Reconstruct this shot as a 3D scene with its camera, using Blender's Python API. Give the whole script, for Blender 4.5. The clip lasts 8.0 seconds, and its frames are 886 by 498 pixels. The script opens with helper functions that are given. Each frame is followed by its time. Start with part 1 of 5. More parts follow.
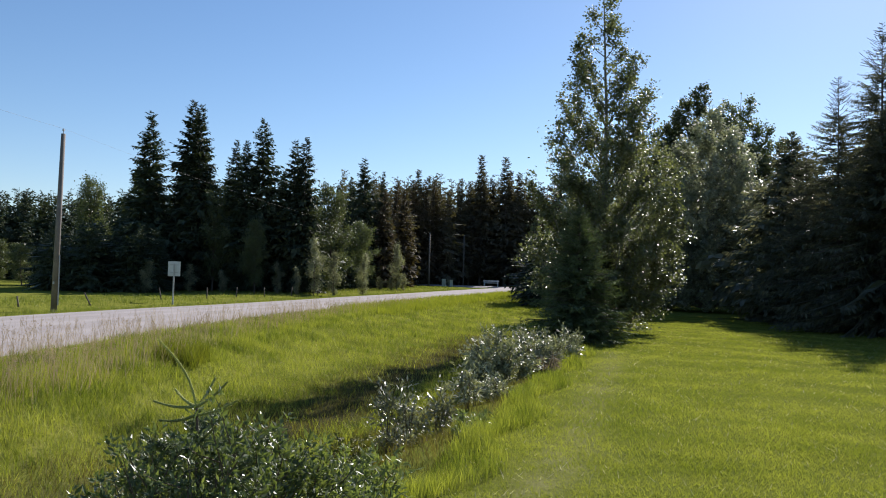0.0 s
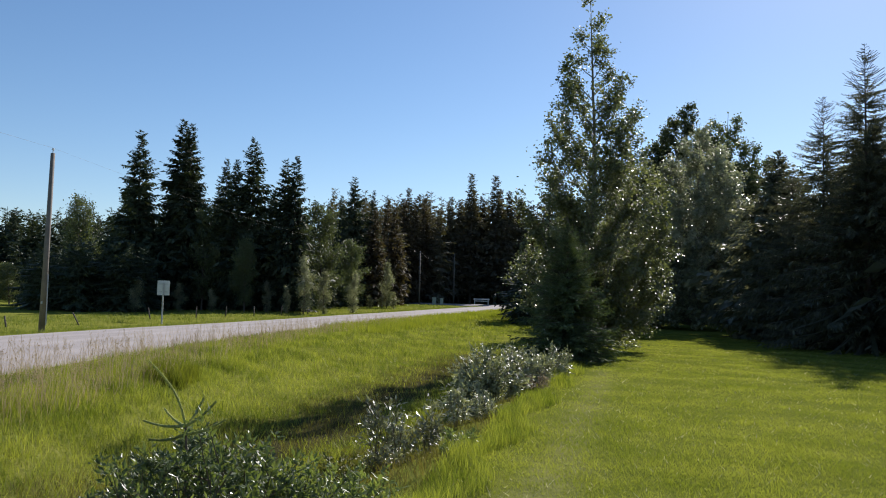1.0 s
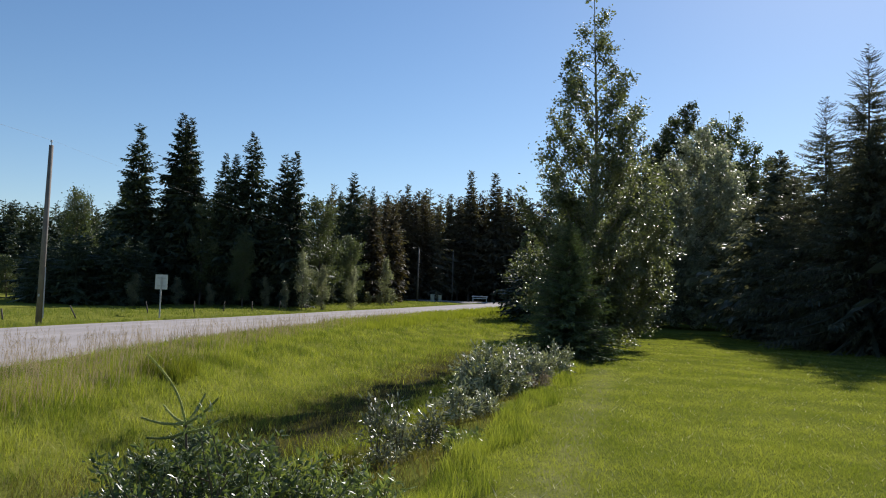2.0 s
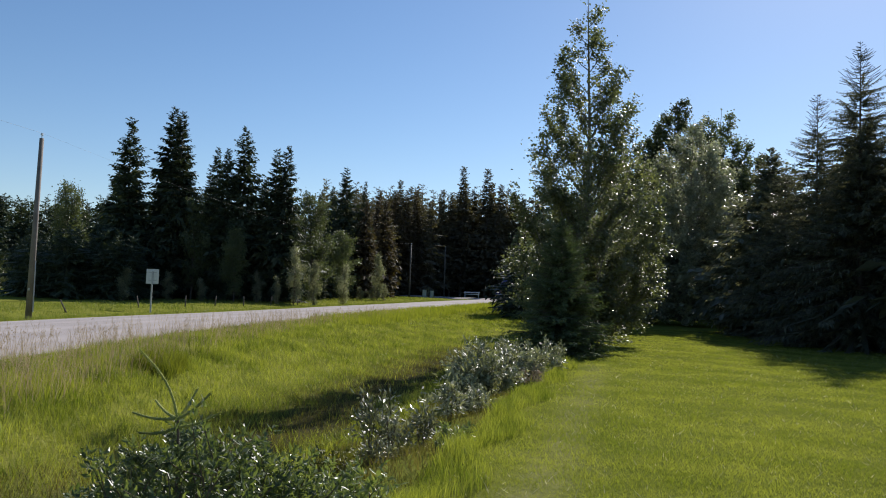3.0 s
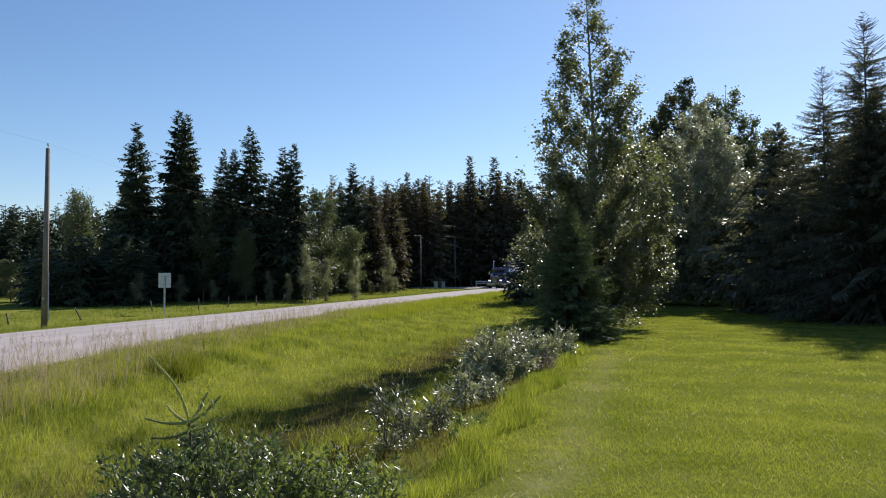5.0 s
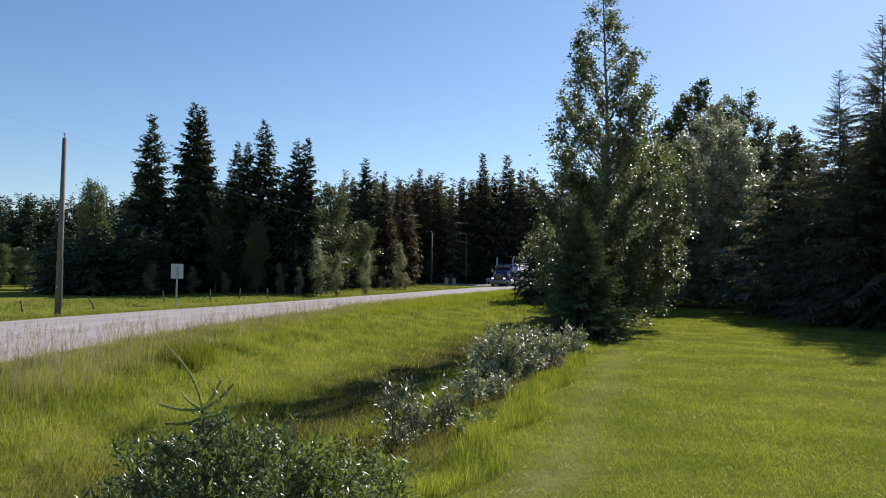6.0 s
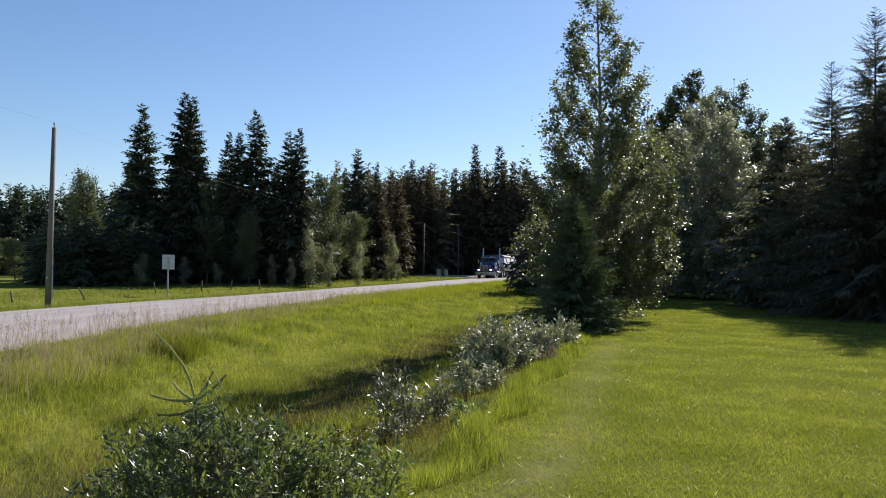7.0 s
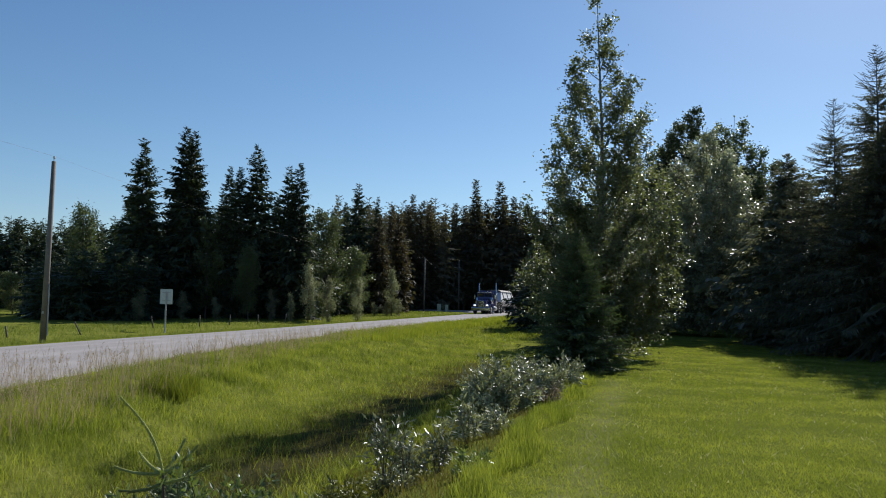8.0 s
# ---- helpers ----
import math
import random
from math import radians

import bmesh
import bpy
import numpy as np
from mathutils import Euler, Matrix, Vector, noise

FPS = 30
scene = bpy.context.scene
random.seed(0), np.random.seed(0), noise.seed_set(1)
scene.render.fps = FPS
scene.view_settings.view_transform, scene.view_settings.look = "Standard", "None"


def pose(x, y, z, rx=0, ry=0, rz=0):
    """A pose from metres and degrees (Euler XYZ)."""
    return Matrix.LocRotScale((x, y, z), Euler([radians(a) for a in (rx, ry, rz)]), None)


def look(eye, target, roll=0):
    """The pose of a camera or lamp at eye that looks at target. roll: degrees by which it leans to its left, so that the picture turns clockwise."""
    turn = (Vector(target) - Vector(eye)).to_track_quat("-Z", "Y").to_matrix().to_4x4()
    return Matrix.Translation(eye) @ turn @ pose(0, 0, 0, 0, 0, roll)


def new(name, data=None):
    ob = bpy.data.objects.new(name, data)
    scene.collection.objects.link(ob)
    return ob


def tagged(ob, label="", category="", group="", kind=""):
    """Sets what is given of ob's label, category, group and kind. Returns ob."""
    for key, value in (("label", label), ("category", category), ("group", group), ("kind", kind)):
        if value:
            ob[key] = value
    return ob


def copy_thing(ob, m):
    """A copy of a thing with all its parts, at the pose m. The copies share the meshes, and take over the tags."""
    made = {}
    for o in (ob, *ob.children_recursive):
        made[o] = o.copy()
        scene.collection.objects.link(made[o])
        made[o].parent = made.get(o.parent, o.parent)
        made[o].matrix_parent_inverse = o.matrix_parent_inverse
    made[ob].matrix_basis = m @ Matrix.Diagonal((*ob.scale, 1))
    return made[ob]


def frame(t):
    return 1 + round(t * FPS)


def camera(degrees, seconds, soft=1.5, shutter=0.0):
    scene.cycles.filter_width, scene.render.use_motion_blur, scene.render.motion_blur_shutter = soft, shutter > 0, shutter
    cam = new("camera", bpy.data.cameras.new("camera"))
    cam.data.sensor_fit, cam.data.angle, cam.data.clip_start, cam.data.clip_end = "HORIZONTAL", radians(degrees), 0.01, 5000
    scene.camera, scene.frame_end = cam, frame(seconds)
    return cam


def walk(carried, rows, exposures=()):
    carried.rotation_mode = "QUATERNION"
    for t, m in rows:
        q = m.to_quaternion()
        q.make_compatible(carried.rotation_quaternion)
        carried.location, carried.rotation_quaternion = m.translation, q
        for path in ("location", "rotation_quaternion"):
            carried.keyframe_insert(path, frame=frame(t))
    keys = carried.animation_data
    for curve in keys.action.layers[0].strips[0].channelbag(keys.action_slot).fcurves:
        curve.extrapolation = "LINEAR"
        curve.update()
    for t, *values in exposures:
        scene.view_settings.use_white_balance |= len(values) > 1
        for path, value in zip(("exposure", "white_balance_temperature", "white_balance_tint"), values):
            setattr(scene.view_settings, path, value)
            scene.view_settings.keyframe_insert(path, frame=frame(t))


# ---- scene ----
# world: y runs ahead along the verge, x to the right, z up from the lawn
EYE = 1.6
cam = camera(59.2, 8.0, soft=1.0)
# seconds, sway of the hand (x, y, z), tilt, lean, turn
ROWS = [
    (0.0, 0.000, -0.000, 0.000, 92.60, -1.50, 0.00),
    (0.5, 0.002, -0.012, 0.006, 93.25, -1.57, -0.17),
    (1.0, 0.030, -0.103, 0.013, 93.95, -1.33, -0.69),
    (1.5, -0.020, 0.046, -0.003, 93.82, -1.67, -0.59),
    (3.0, -0.048, 0.087, -0.005, 93.45, -2.13, -1.44),
    (3.5, -0.025, 0.038, -0.010, 92.45, -1.55, -1.47),
    (4.0, -0.027, 0.023, 0.013, 92.57, 0.29, -0.45),
    (4.5, 0.006, -0.032, 0.018, 93.66, 0.95, 0.02),
    (4.7, -0.002, 0.050, 0.016, 93.04, 0.83, -0.45),
    (6.0, -0.005, -0.004, 0.004, 92.50, -0.72, 0.20),
    (6.5, 0.004, -0.031, 0.008, 92.96, -0.02, 1.23),
    (7.0, -0.024, 0.048, -0.006, 91.87, -0.77, -0.38),
    (7.5, -0.046, 0.324, 0.008, 93.28, 0.62, 0.81),
    (8.0, -0.030, 0.400, 0.075, 94.40, -1.00, -0.36),
]
walk(cam, [(t, pose(x, y, EYE + z, rx, ry, rz)) for t, x, y, z, rx, ry, rz in ROWS],
     [(0.0, 0.68, 6500, 14), (1.0, 0.57, 6500, 13), (1.5, 0.46, 6450, 12), (3.5, 0.5, 6500, 14), (4.5, 0.66, 6500, 15), (6.0, 0.56, 6450, 14), (6.5, 0.54, 6500, 14), (7.0, 0.66, 6550, 15), (7.5, 0.5, 6400, 12), (8.0, 0.28, 6250, 9)])

# ---- daylight ----
SUN_AZ, SUN_EL = 31.0, 35.0      # degrees to the right of ahead, degrees above the horizon
world = bpy.data.worlds.new("sky")
scene.world = world
world.use_nodes = True
wn = world.node_tree
sky = wn.nodes.new("ShaderNodeTexSky")
sky.sky_type = "NISHITA"
sky.sun_disc = False
sky.sun_elevation, sky.sun_rotation = radians(SUN_EL), radians(SUN_AZ)
sky.air_density, sky.dust_density, sky.ozone_density = 1.0, 0.2, 3.0
wn.nodes["Background"].inputs["Strength"].default_value = 0.08
deeper = wn.nodes.new("ShaderNodeHueSaturation")
deeper.inputs["Saturation"].default_value = 1.12
wn.links.new(sky.outputs[0], deeper.inputs["Color"])
wn.links.new(deeper.outputs[0], wn.nodes["Background"].inputs["Color"])
sun_way = Vector((math.sin(radians(SUN_AZ)) * math.cos(radians(SUN_EL)), math.cos(radians(SUN_AZ)) * math.cos(radians(SUN_EL)), math.sin(radians(SUN_EL))))
sun = new("sun", bpy.data.lights.new("sun", "SUN"))
sun.data.energy, sun.data.angle, sun.data.color = 5.0, radians(0.55), (1.0, 0.96, 0.9)
sun.matrix_world = look(sun_way * 200, (0, 0, 0))

# ---- materials ----
def tree_of(name):
    m = bpy.data.materials.new(name)
    m.use_nodes = True
    return m, m.node_tree, m.node_tree.nodes["Principled BSDF"]


def noise_node(nt, scale, detail=4.0, rough=0.6, vec=None):
    n = nt.nodes.new("ShaderNodeTexNoise")
    n.inputs["Scale"].default_value, n.inputs["Detail"].default_value, n.inputs["Roughness"].default_value = scale, detail, rough
    if vec is None:
        vec = nt.nodes.new("ShaderNodeNewGeometry").outputs["Position"]
    nt.links.new(vec, n.inputs["Vector"])
    return n.outputs[0]


def ramp(nt, fac, stops):
    r = nt.nodes.new("ShaderNodeValToRGB")
    e = r.color_ramp.elements
    while len(e) < len(stops):
        e.new(0.5)
    for el, (p, c) in zip(e, stops):
        el.position, el.color = p, (*c, 1)
    nt.links.new(fac, r.inputs[0])
    return r.outputs[0]


def mixc(nt, fac, a, b, mode="MIX"):
    m = nt.nodes.new("ShaderNodeMix")
    m.data_type, m.blend_type = "RGBA", mode
    for sock, v in ((m.inputs[0], fac), (m.inputs[6], a), (m.inputs[7], b)):
        if isinstance(v, (int, float)):
            sock.default_value = v
        elif isinstance(v, tuple):
            sock.default_value = (*v, 1)
        else:
            nt.links.new(v, sock)
    return m.outputs[2]


def bump(nt, bsdf, height, strength=0.4, dist=0.02):
    b = nt.nodes.new("ShaderNodeBump")
    b.inputs["Strength"].default_value, b.inputs["Distance"].default_value = strength, dist
    nt.links.new(height, b.inputs["Height"])
    nt.links.new(b.outputs[0], bsdf.inputs["Normal"])


def surface(name, dark, light, scale=8.0, rough=0.7, metal=0.0, relief=0.3, fine=60.0, spec=0.5):
    """Two scales of colour variation and a fine relief."""
    m, nt, b = tree_of(name)
    big, small = noise_node(nt, scale), noise_node(nt, fine, 3)
    col = ramp(nt, big, [(0.3, dark), (0.7, light)])
    col = mixc(nt, 0.25, col, ramp(nt, small, [(0.3, dark), (0.7, light)]))
    nt.links.new(col, b.inputs["Base Color"])
    b.inputs["Roughness"].default_value, b.inputs["Metallic"].default_value = rough, metal
    b.inputs["Specular IOR Level"].default_value = spec
    if relief:
        bump(nt, b, small, relief, 0.01)
    return m


def foliage(name, dark, mid, light, rough=0.45, through_leaf=0.35, spec=0.5, patch=0.35, glow=(1.0, 1.0, 0.35)):
    """Leaves: a tone of its own for each leaf, patches over the plant, some light through the blade."""
    m, nt, b = tree_of(name)
    geo = nt.nodes.new("ShaderNodeNewGeometry")
    info = nt.nodes.new("ShaderNodeObjectInfo")
    one = ramp(nt, geo.outputs["Random Per Island"], [(0.0, dark), (0.55, mid), (1.0, light)])
    col = mixc(nt, 0.5, one, ramp(nt, noise_node(nt, patch, 3), [(0.4, dark), (0.6, light)]))
    tone = nt.nodes.new("ShaderNodeHueSaturation")
    vary = nt.nodes.new("ShaderNodeMapRange")
    vary.inputs[3].default_value, vary.inputs[4].default_value = 0.75, 1.25
    nt.links.new(info.outputs["Random"], vary.inputs[0])
    nt.links.new(vary.outputs[0], tone.inputs["Value"])
    nt.links.new(col, tone.inputs["Color"])
    col = tone.outputs[0]
    nt.links.new(col, b.inputs["Base Color"])
    gloss = nt.nodes.new("ShaderNodeMapRange")
    gloss.inputs[3].default_value, gloss.inputs[4].default_value = rough * 1.25, rough * 0.75
    nt.links.new(geo.outputs["Random Per Island"], gloss.inputs[0])
    nt.links.new(gloss.outputs[0], b.inputs["Roughness"])
    b.inputs["Specular IOR Level"].default_value = spec
    if through_leaf:
        t = nt.nodes.new("ShaderNodeBsdfTranslucent")
        nt.links.new(mixc(nt, 1.0, col, glow, "MULTIPLY"), t.inputs["Color"])
        mix = nt.nodes.new("ShaderNodeMixShader")
        mix.inputs[0].default_value = through_leaf
        nt.links.new(b.outputs[0], mix.inputs[1])
        nt.links.new(t.outputs[0], mix.inputs[2])
        nt.links.new(mix.outputs[0], nt.nodes["Material Output"].inputs["Surface"])
    return m


def ground_material():
    m, nt, b = tree_of("turf")
    mown = nt.nodes.new("ShaderNodeAttribute")
    mown.attribute_name = "mown"
    ditch_shade = nt.nodes.new("ShaderNodeAttribute")
    ditch_shade.attribute_name = "ditch"
    patch, mid, fine = noise_node(nt, 0.25, 4), noise_node(nt, 1.6, 5), noise_node(nt, 26.0, 5)
    lawn = ramp(nt, patch, [(0.3, (0.10, 0.12, 0.022)), (0.7, (0.155, 0.168, 0.034))])
    lawn = mixc(nt, 0.35, lawn, ramp(nt, mid, [(0.3, (0.09, 0.112, 0.02)), (0.75, (0.19, 0.19, 0.052))]))
    wild = ramp(nt, mid, [(0.25, (0.10, 0.118, 0.022)), (0.5, (0.18, 0.188, 0.036)), (0.8, (0.275, 0.245, 0.078))])
    wild = mixc(nt, 0.4, wild, ramp(nt, patch, [(0.3, (0.13, 0.16, 0.025)), (0.7, (0.23, 0.235, 0.05))]))
    # dark bed: brownish ditch growth with the tree shade put into its colour
    shaded_bed = ramp(nt, mid, [(0.3, (0.035, 0.035, 0.016)), (0.7, (0.08, 0.072, 0.036))])
    col = mixc(nt, mown.outputs["Fac"], wild, lawn)
    col = mixc(nt, ditch_shade.outputs["Fac"], col, shaded_bed)
    worn = nt.nodes.new("ShaderNodeAttribute")
    worn.attribute_name = "worn"
    col = mixc(nt, worn.outputs["Fac"], col, ramp(nt, mid, [(0.3, (0.20, 0.19, 0.09)), (0.7, (0.30, 0.27, 0.15))]))
    col = mixc(nt, 0.8, col, ramp(nt, fine, [(0.35, (0.68, 0.7, 0.64)), (0.65, (1.0, 1.0, 1.0))]), "MULTIPLY")
    nt.links.new(col, b.inputs["Base Color"])
    b.inputs["Roughness"].default_value, b.inputs["Specular IOR Level"].default_value = 0.95, 0.0
    bump(nt, b, fine, 0.6, 0.03)
    return m


def gravel_material():
    m, nt, b = tree_of("gravel")
    co = nt.nodes.new("ShaderNodeNewGeometry").outputs["Position"]
    track = nt.nodes.new("ShaderNodeAttribute")
    track.attribute_name = "across"
    stones = nt.nodes.new("ShaderNodeTexVoronoi")
    stones.inputs["Scale"].default_value = 38.0
    nt.links.new(co, stones.inputs["Vector"])
    big = noise_node(nt, 0.35, 5)
    col = ramp(nt, big, [(0.3, (0.275, 0.246, 0.237)), (0.7, (0.36, 0.328, 0.315))])
    wave = nt.nodes.new("ShaderNodeMath")
    wave.operation = "SINE"
    mul = nt.nodes.new("ShaderNodeMath")
    mul.operation = "MULTIPLY"
    mul.inputs[1].default_value = 3.4
    nt.links.new(track.outputs["Fac"], mul.inputs[0])
    nt.links.new(mul.outputs[0], wave.inputs[0])
    col = mixc(nt, 0.3, col, ramp(nt, wave.outputs[0], [(0.0, (0.285, 0.255, 0.245)), (1.0, (0.415, 0.38, 0.367))]))
    col = mixc(nt, 0.35, col, ramp(nt, stones.outputs["Distance"], [(0.0, (1.0, 1.0, 1.0)), (0.6, (0.55, 0.53, 0.5))]), "MULTIPLY")
    nt.links.new(col, b.inputs["Base Color"])
    b.inputs["Roughness"].default_value = 0.95
    bump(nt, b, stones.outputs["Distance"], 0.5, 0.02)
    return m


TURF, GRAVEL = ground_material(), gravel_material()
BARK = surface("spruce bark", (0.05, 0.04, 0.032), (0.13, 0.105, 0.085), 3.0, 0.9, relief=0.8, fine=25)
ASPEN_BARK = surface("aspen bark", (0.09, 0.085, 0.065), (0.22, 0.21, 0.17), 2.5, 0.8, relief=0.5, fine=18)
TWIG = surface("twig bark", (0.06, 0.045, 0.03), (0.14, 0.1, 0.07), 9.0, 0.85, relief=0.4)
NEEDLE = foliage("spruce needles", (0.065, 0.076, 0.052), (0.115, 0.125, 0.085), (0.18, 0.185, 0.125), 0.45, 0.34, 0.4, 0.5, (1.0, 0.95, 0.6))
NEEDLE_FAR = foliage("far spruce needles", (0.030, 0.044, 0.028), (0.05, 0.068, 0.042), (0.08, 0.10, 0.06), 0.6, 0.2, 0.25, 0.2)
# brown-grey far needles, lightened to stand for veiling flare over the deep woods
NEEDLE_HAZED = foliage("hazed brownish spruce needles", (0.075, 0.066, 0.048), (0.11, 0.098, 0.07), (0.15, 0.135, 0.095), 0.7, 0.25, 0.2, 0.2)
NEEDLE_DRY = foliage("rusty spruce needles", (0.07, 0.054, 0.036), (0.10, 0.078, 0.05), (0.14, 0.11, 0.07), 0.7, 0.2, 0.2, 0.2)
NEEDLE_YOUNG = foliage("young spruce needles", (0.055, 0.085, 0.042), (0.09, 0.13, 0.062), (0.15, 0.195, 0.095), 0.45, 0.3, 0.5, 1.5)
SHOOT = foliage("young spruce shoots", (0.20, 0.22, 0.075), (0.29, 0.31, 0.10), (0.40, 0.41, 0.15), 0.6, 0.3, 0.2, 1.5)
ASPEN_LEAF = foliage("aspen leaves", (0.085, 0.105, 0.045), (0.15, 0.175, 0.08), (0.26, 0.285, 0.145), 0.36, 0.5, 1.0, 0.4, (1.0, 1.0, 0.5))
POPLAR_LEAF = foliage("poplar leaves", (0.11, 0.125, 0.08), (0.20, 0.22, 0.145), (0.38, 0.40, 0.30), 0.36, 0.46, 1.0, 0.35, (1.0, 1.0, 0.6))
FAR_LEAF = foliage("far broad leaves", (0.06, 0.08, 0.034), (0.095, 0.12, 0.052), (0.15, 0.175, 0.085), 0.35, 0.38, 0.5, 0.25, (1.0, 1.0, 0.5))
SILVER_LEAF = foliage("grey willow leaves", (0.085, 0.098, 0.055), (0.19, 0.205, 0.12), (0.40, 0.41, 0.28), 0.36, 0.38, 0.8, 1.2, (1, 1, 0.55))
WILLOW_LEAF = foliage("glossy willow leaves", (0.075, 0.11, 0.04), (0.14, 0.19, 0.07), (0.25, 0.30, 0.125), 0.36, 0.52, 0.7, 2.0, (1, 1, 0.4))
YELLOW_LEAF = foliage("yellowing herb leaves", (0.09, 0.10, 0.02), (0.16, 0.16, 0.03), (0.24, 0.22, 0.05), 0.5, 0.35, 0.4, 2.0)
LAWN_BLADE = foliage("mown grass", (0.13, 0.165, 0.032), (0.20, 0.238, 0.048), (0.33, 0.345, 0.105), 0.6, 0.6, 0.15, 0.7)
FLECK = foliage("pale clover heads", (0.34, 0.33, 0.18), (0.46, 0.45, 0.28), (0.62, 0.6, 0.42), 0.6, 0.5, 0.1, 1.0, (1, 1, 0.7))
TALL_BLADE = foliage("long grass", (0.08, 0.115, 0.02), (0.19, 0.235, 0.04), (0.37, 0.385, 0.11), 0.6, 0.52, 0.15, 0.8)
VERGE_BLADE = foliage("verge grass", (0.14, 0.172, 0.03), (0.205, 0.238, 0.04), (0.29, 0.31, 0.066), 0.6, 0.5, 0.1, 0.5)
VERGE_DULL = foliage("dull verge grass", (0.10, 0.135, 0.032), (0.15, 0.185, 0.045), (0.21, 0.235, 0.075), 0.6, 0.45, 0.1, 0.5)
# brown-green sedge, its tone lowered to carry tree shade in the ditch
DITCH_BLADE = foliage("ditch sedge", (0.075, 0.075, 0.028), (0.115, 0.11, 0.042), (0.18, 0.155, 0.072), 0.7, 0.4, 0.1, 0.8)
STRAW = foliage("seed heads", (0.20, 0.155, 0.10), (0.30, 0.24, 0.16), (0.44, 0.37, 0.26), 0.7, 0.3, 0.2, 1.0, (1, 0.9, 0.7))
OLD_WOOD = surface("weathered pole wood", (0.11, 0.095, 0.08), (0.21, 0.185, 0.16), 2.0, 0.85, relief=0.6, fine=22)
GALV = surface("galvanised steel", (0.30, 0.31, 0.32), (0.44, 0.45, 0.46), 5.0, 0.5, 0.6, 0.1)
SIGN_BACK = surface("aluminium sign back", (0.42, 0.44, 0.45), (0.54, 0.56, 0.57), 4.0, 0.45, 0.3, 0.05)
WIRE = surface("aluminium wire", (0.12, 0.115, 0.11), (0.18, 0.17, 0.16), 3.0, 0.7, 0.0, 0)
PORCELAIN = surface("insulator glaze", (0.55, 0.57, 0.58), (0.75, 0.77, 0.78), 6.0, 0.2, 0, 0)
WHITE_BOARD = surface("white painted board", (0.55, 0.54, 0.52), (0.78, 0.77, 0.75), 2.0, 0.6, relief=0.2)
PALE_BOX = surface("pale green cabinet paint", (0.34, 0.40, 0.36), (0.46, 0.52, 0.48), 3.0, 0.5, relief=0.1)


# ---- mesh helpers ----
def mesh_arrays(name, verts, faces, material, smooth=False):
    """A mesh from arrays made by the functions below; faces all have the same number of corners."""
    me = bpy.data.meshes.new(name)
    verts, faces = np.asarray(verts, np.float32), np.asarray(faces, np.int32)
    n, k = faces.shape
    me.vertices.add(len(verts))
    me.vertices.foreach_set("co", verts.ravel())
    me.loops.add(n * k)
    me.loops.foreach_set("vertex_index", faces.ravel())
    me.polygons.add(n)
    me.polygons.foreach_set("loop_start", np.arange(0, n * k, k, dtype=np.int32))
    me.polygons.foreach_set("loop_total", np.full(n, k, np.int32))
    me.polygons.foreach_set("use_smooth", np.full(n, smooth))
    me.update(calc_edges=True)
    me.materials.append(material)
    return me


def put(name, me, parent=None, label="", m=None):
    ob = new(name, me)
    if parent is not None:
        ob.parent = parent
    if m is not None:
        ob.matrix_basis = m
    if label:
        ob["label"] = label
    return ob


def part(name, bm, material, parent, label="", m=None, smooth=False):
    me = bpy.data.meshes.new(name)
    bmesh.ops.recalc_face_normals(bm, faces=bm.faces)
    if smooth:
        for f in bm.faces:
            f.smooth = True
    bm.to_mesh(me)
    bm.free()
    me.materials.append(material)
    return put(name, me, parent, label, m)


def box(bm, cx, cy, cz, sx, sy, sz, bev=0.0, m=None, taper=(1, 1)):
    """A box by its centre and sizes; taper scales its top in x and y."""
    r = bmesh.ops.create_cube(bm, size=1.0)["verts"]
    for v in r:
        k = taper if v.co.z > 0 else (1, 1)
        v.co = Vector((v.co.x * sx * k[0], v.co.y * sy * k[1], v.co.z * sz)) + Vector((cx, cy, cz))
        if m is not None:
            v.co = m @ v.co
    if bev:
        edges = {e for v in r for e in v.link_edges}
        bmesh.ops.bevel(bm, geom=list(edges), offset=bev, segments=2, affect="EDGES", profile=0.6)
    return bm


def rod(bm, a, b, ra, rb=None, sides=8):
    a, b = Vector(a), Vector(b)
    rb = ra if rb is None else rb
    way = b - a
    m = Matrix.Translation((a + b) / 2) @ way.to_track_quat("Z", "Y").to_matrix().to_4x4()
    bmesh.ops.create_cone(bm, cap_ends=True, segments=sides, radius1=ra, radius2=rb, depth=way.length, matrix=m)
    return bm


def tubes(lines, sides=5):
    """Quads round polylines; each line is a list of (x, y, z, radius)."""
    V, F, base = [], [], 0
    ang = np.linspace(0, 2 * np.pi, sides, endpoint=False)
    for ln in lines:
        p = np.array(ln, float)
        c, r = p[:, :3], p[:, 3]
        t = np.gradient(c, axis=0)
        t /= np.linalg.norm(t, axis=1)[:, None] + 1e-9
        ref = np.where(np.abs(t[:, 2:3]) > 0.9, np.array([[1.0, 0, 0]]), np.array([[0, 0, 1.0]]))
        u = np.cross(t, ref)
        u /= np.linalg.norm(u, axis=1)[:, None]
        w = np.cross(t, u)
        ring = c[:, None] + r[:, None, None] * (np.cos(ang)[None, :, None] * u[:, None] + np.sin(ang)[None, :, None] * w[:, None])
        V.append(ring.reshape(-1, 3))
        k = len(c)
        i, j = np.meshgrid(np.arange(k - 1), np.arange(sides), indexing="ij")
        a = base + i * sides + j
        b = base + i * sides + (j + 1) % sides
        F.append(np.stack([a, b, b + sides, a + sides], -1).reshape(-1, 4))
        base += k * sides
    return np.concatenate(V), np.concatenate(F)


def unit(v):
    return v / (np.linalg.norm(v, axis=-1, keepdims=True) + 1e-9)


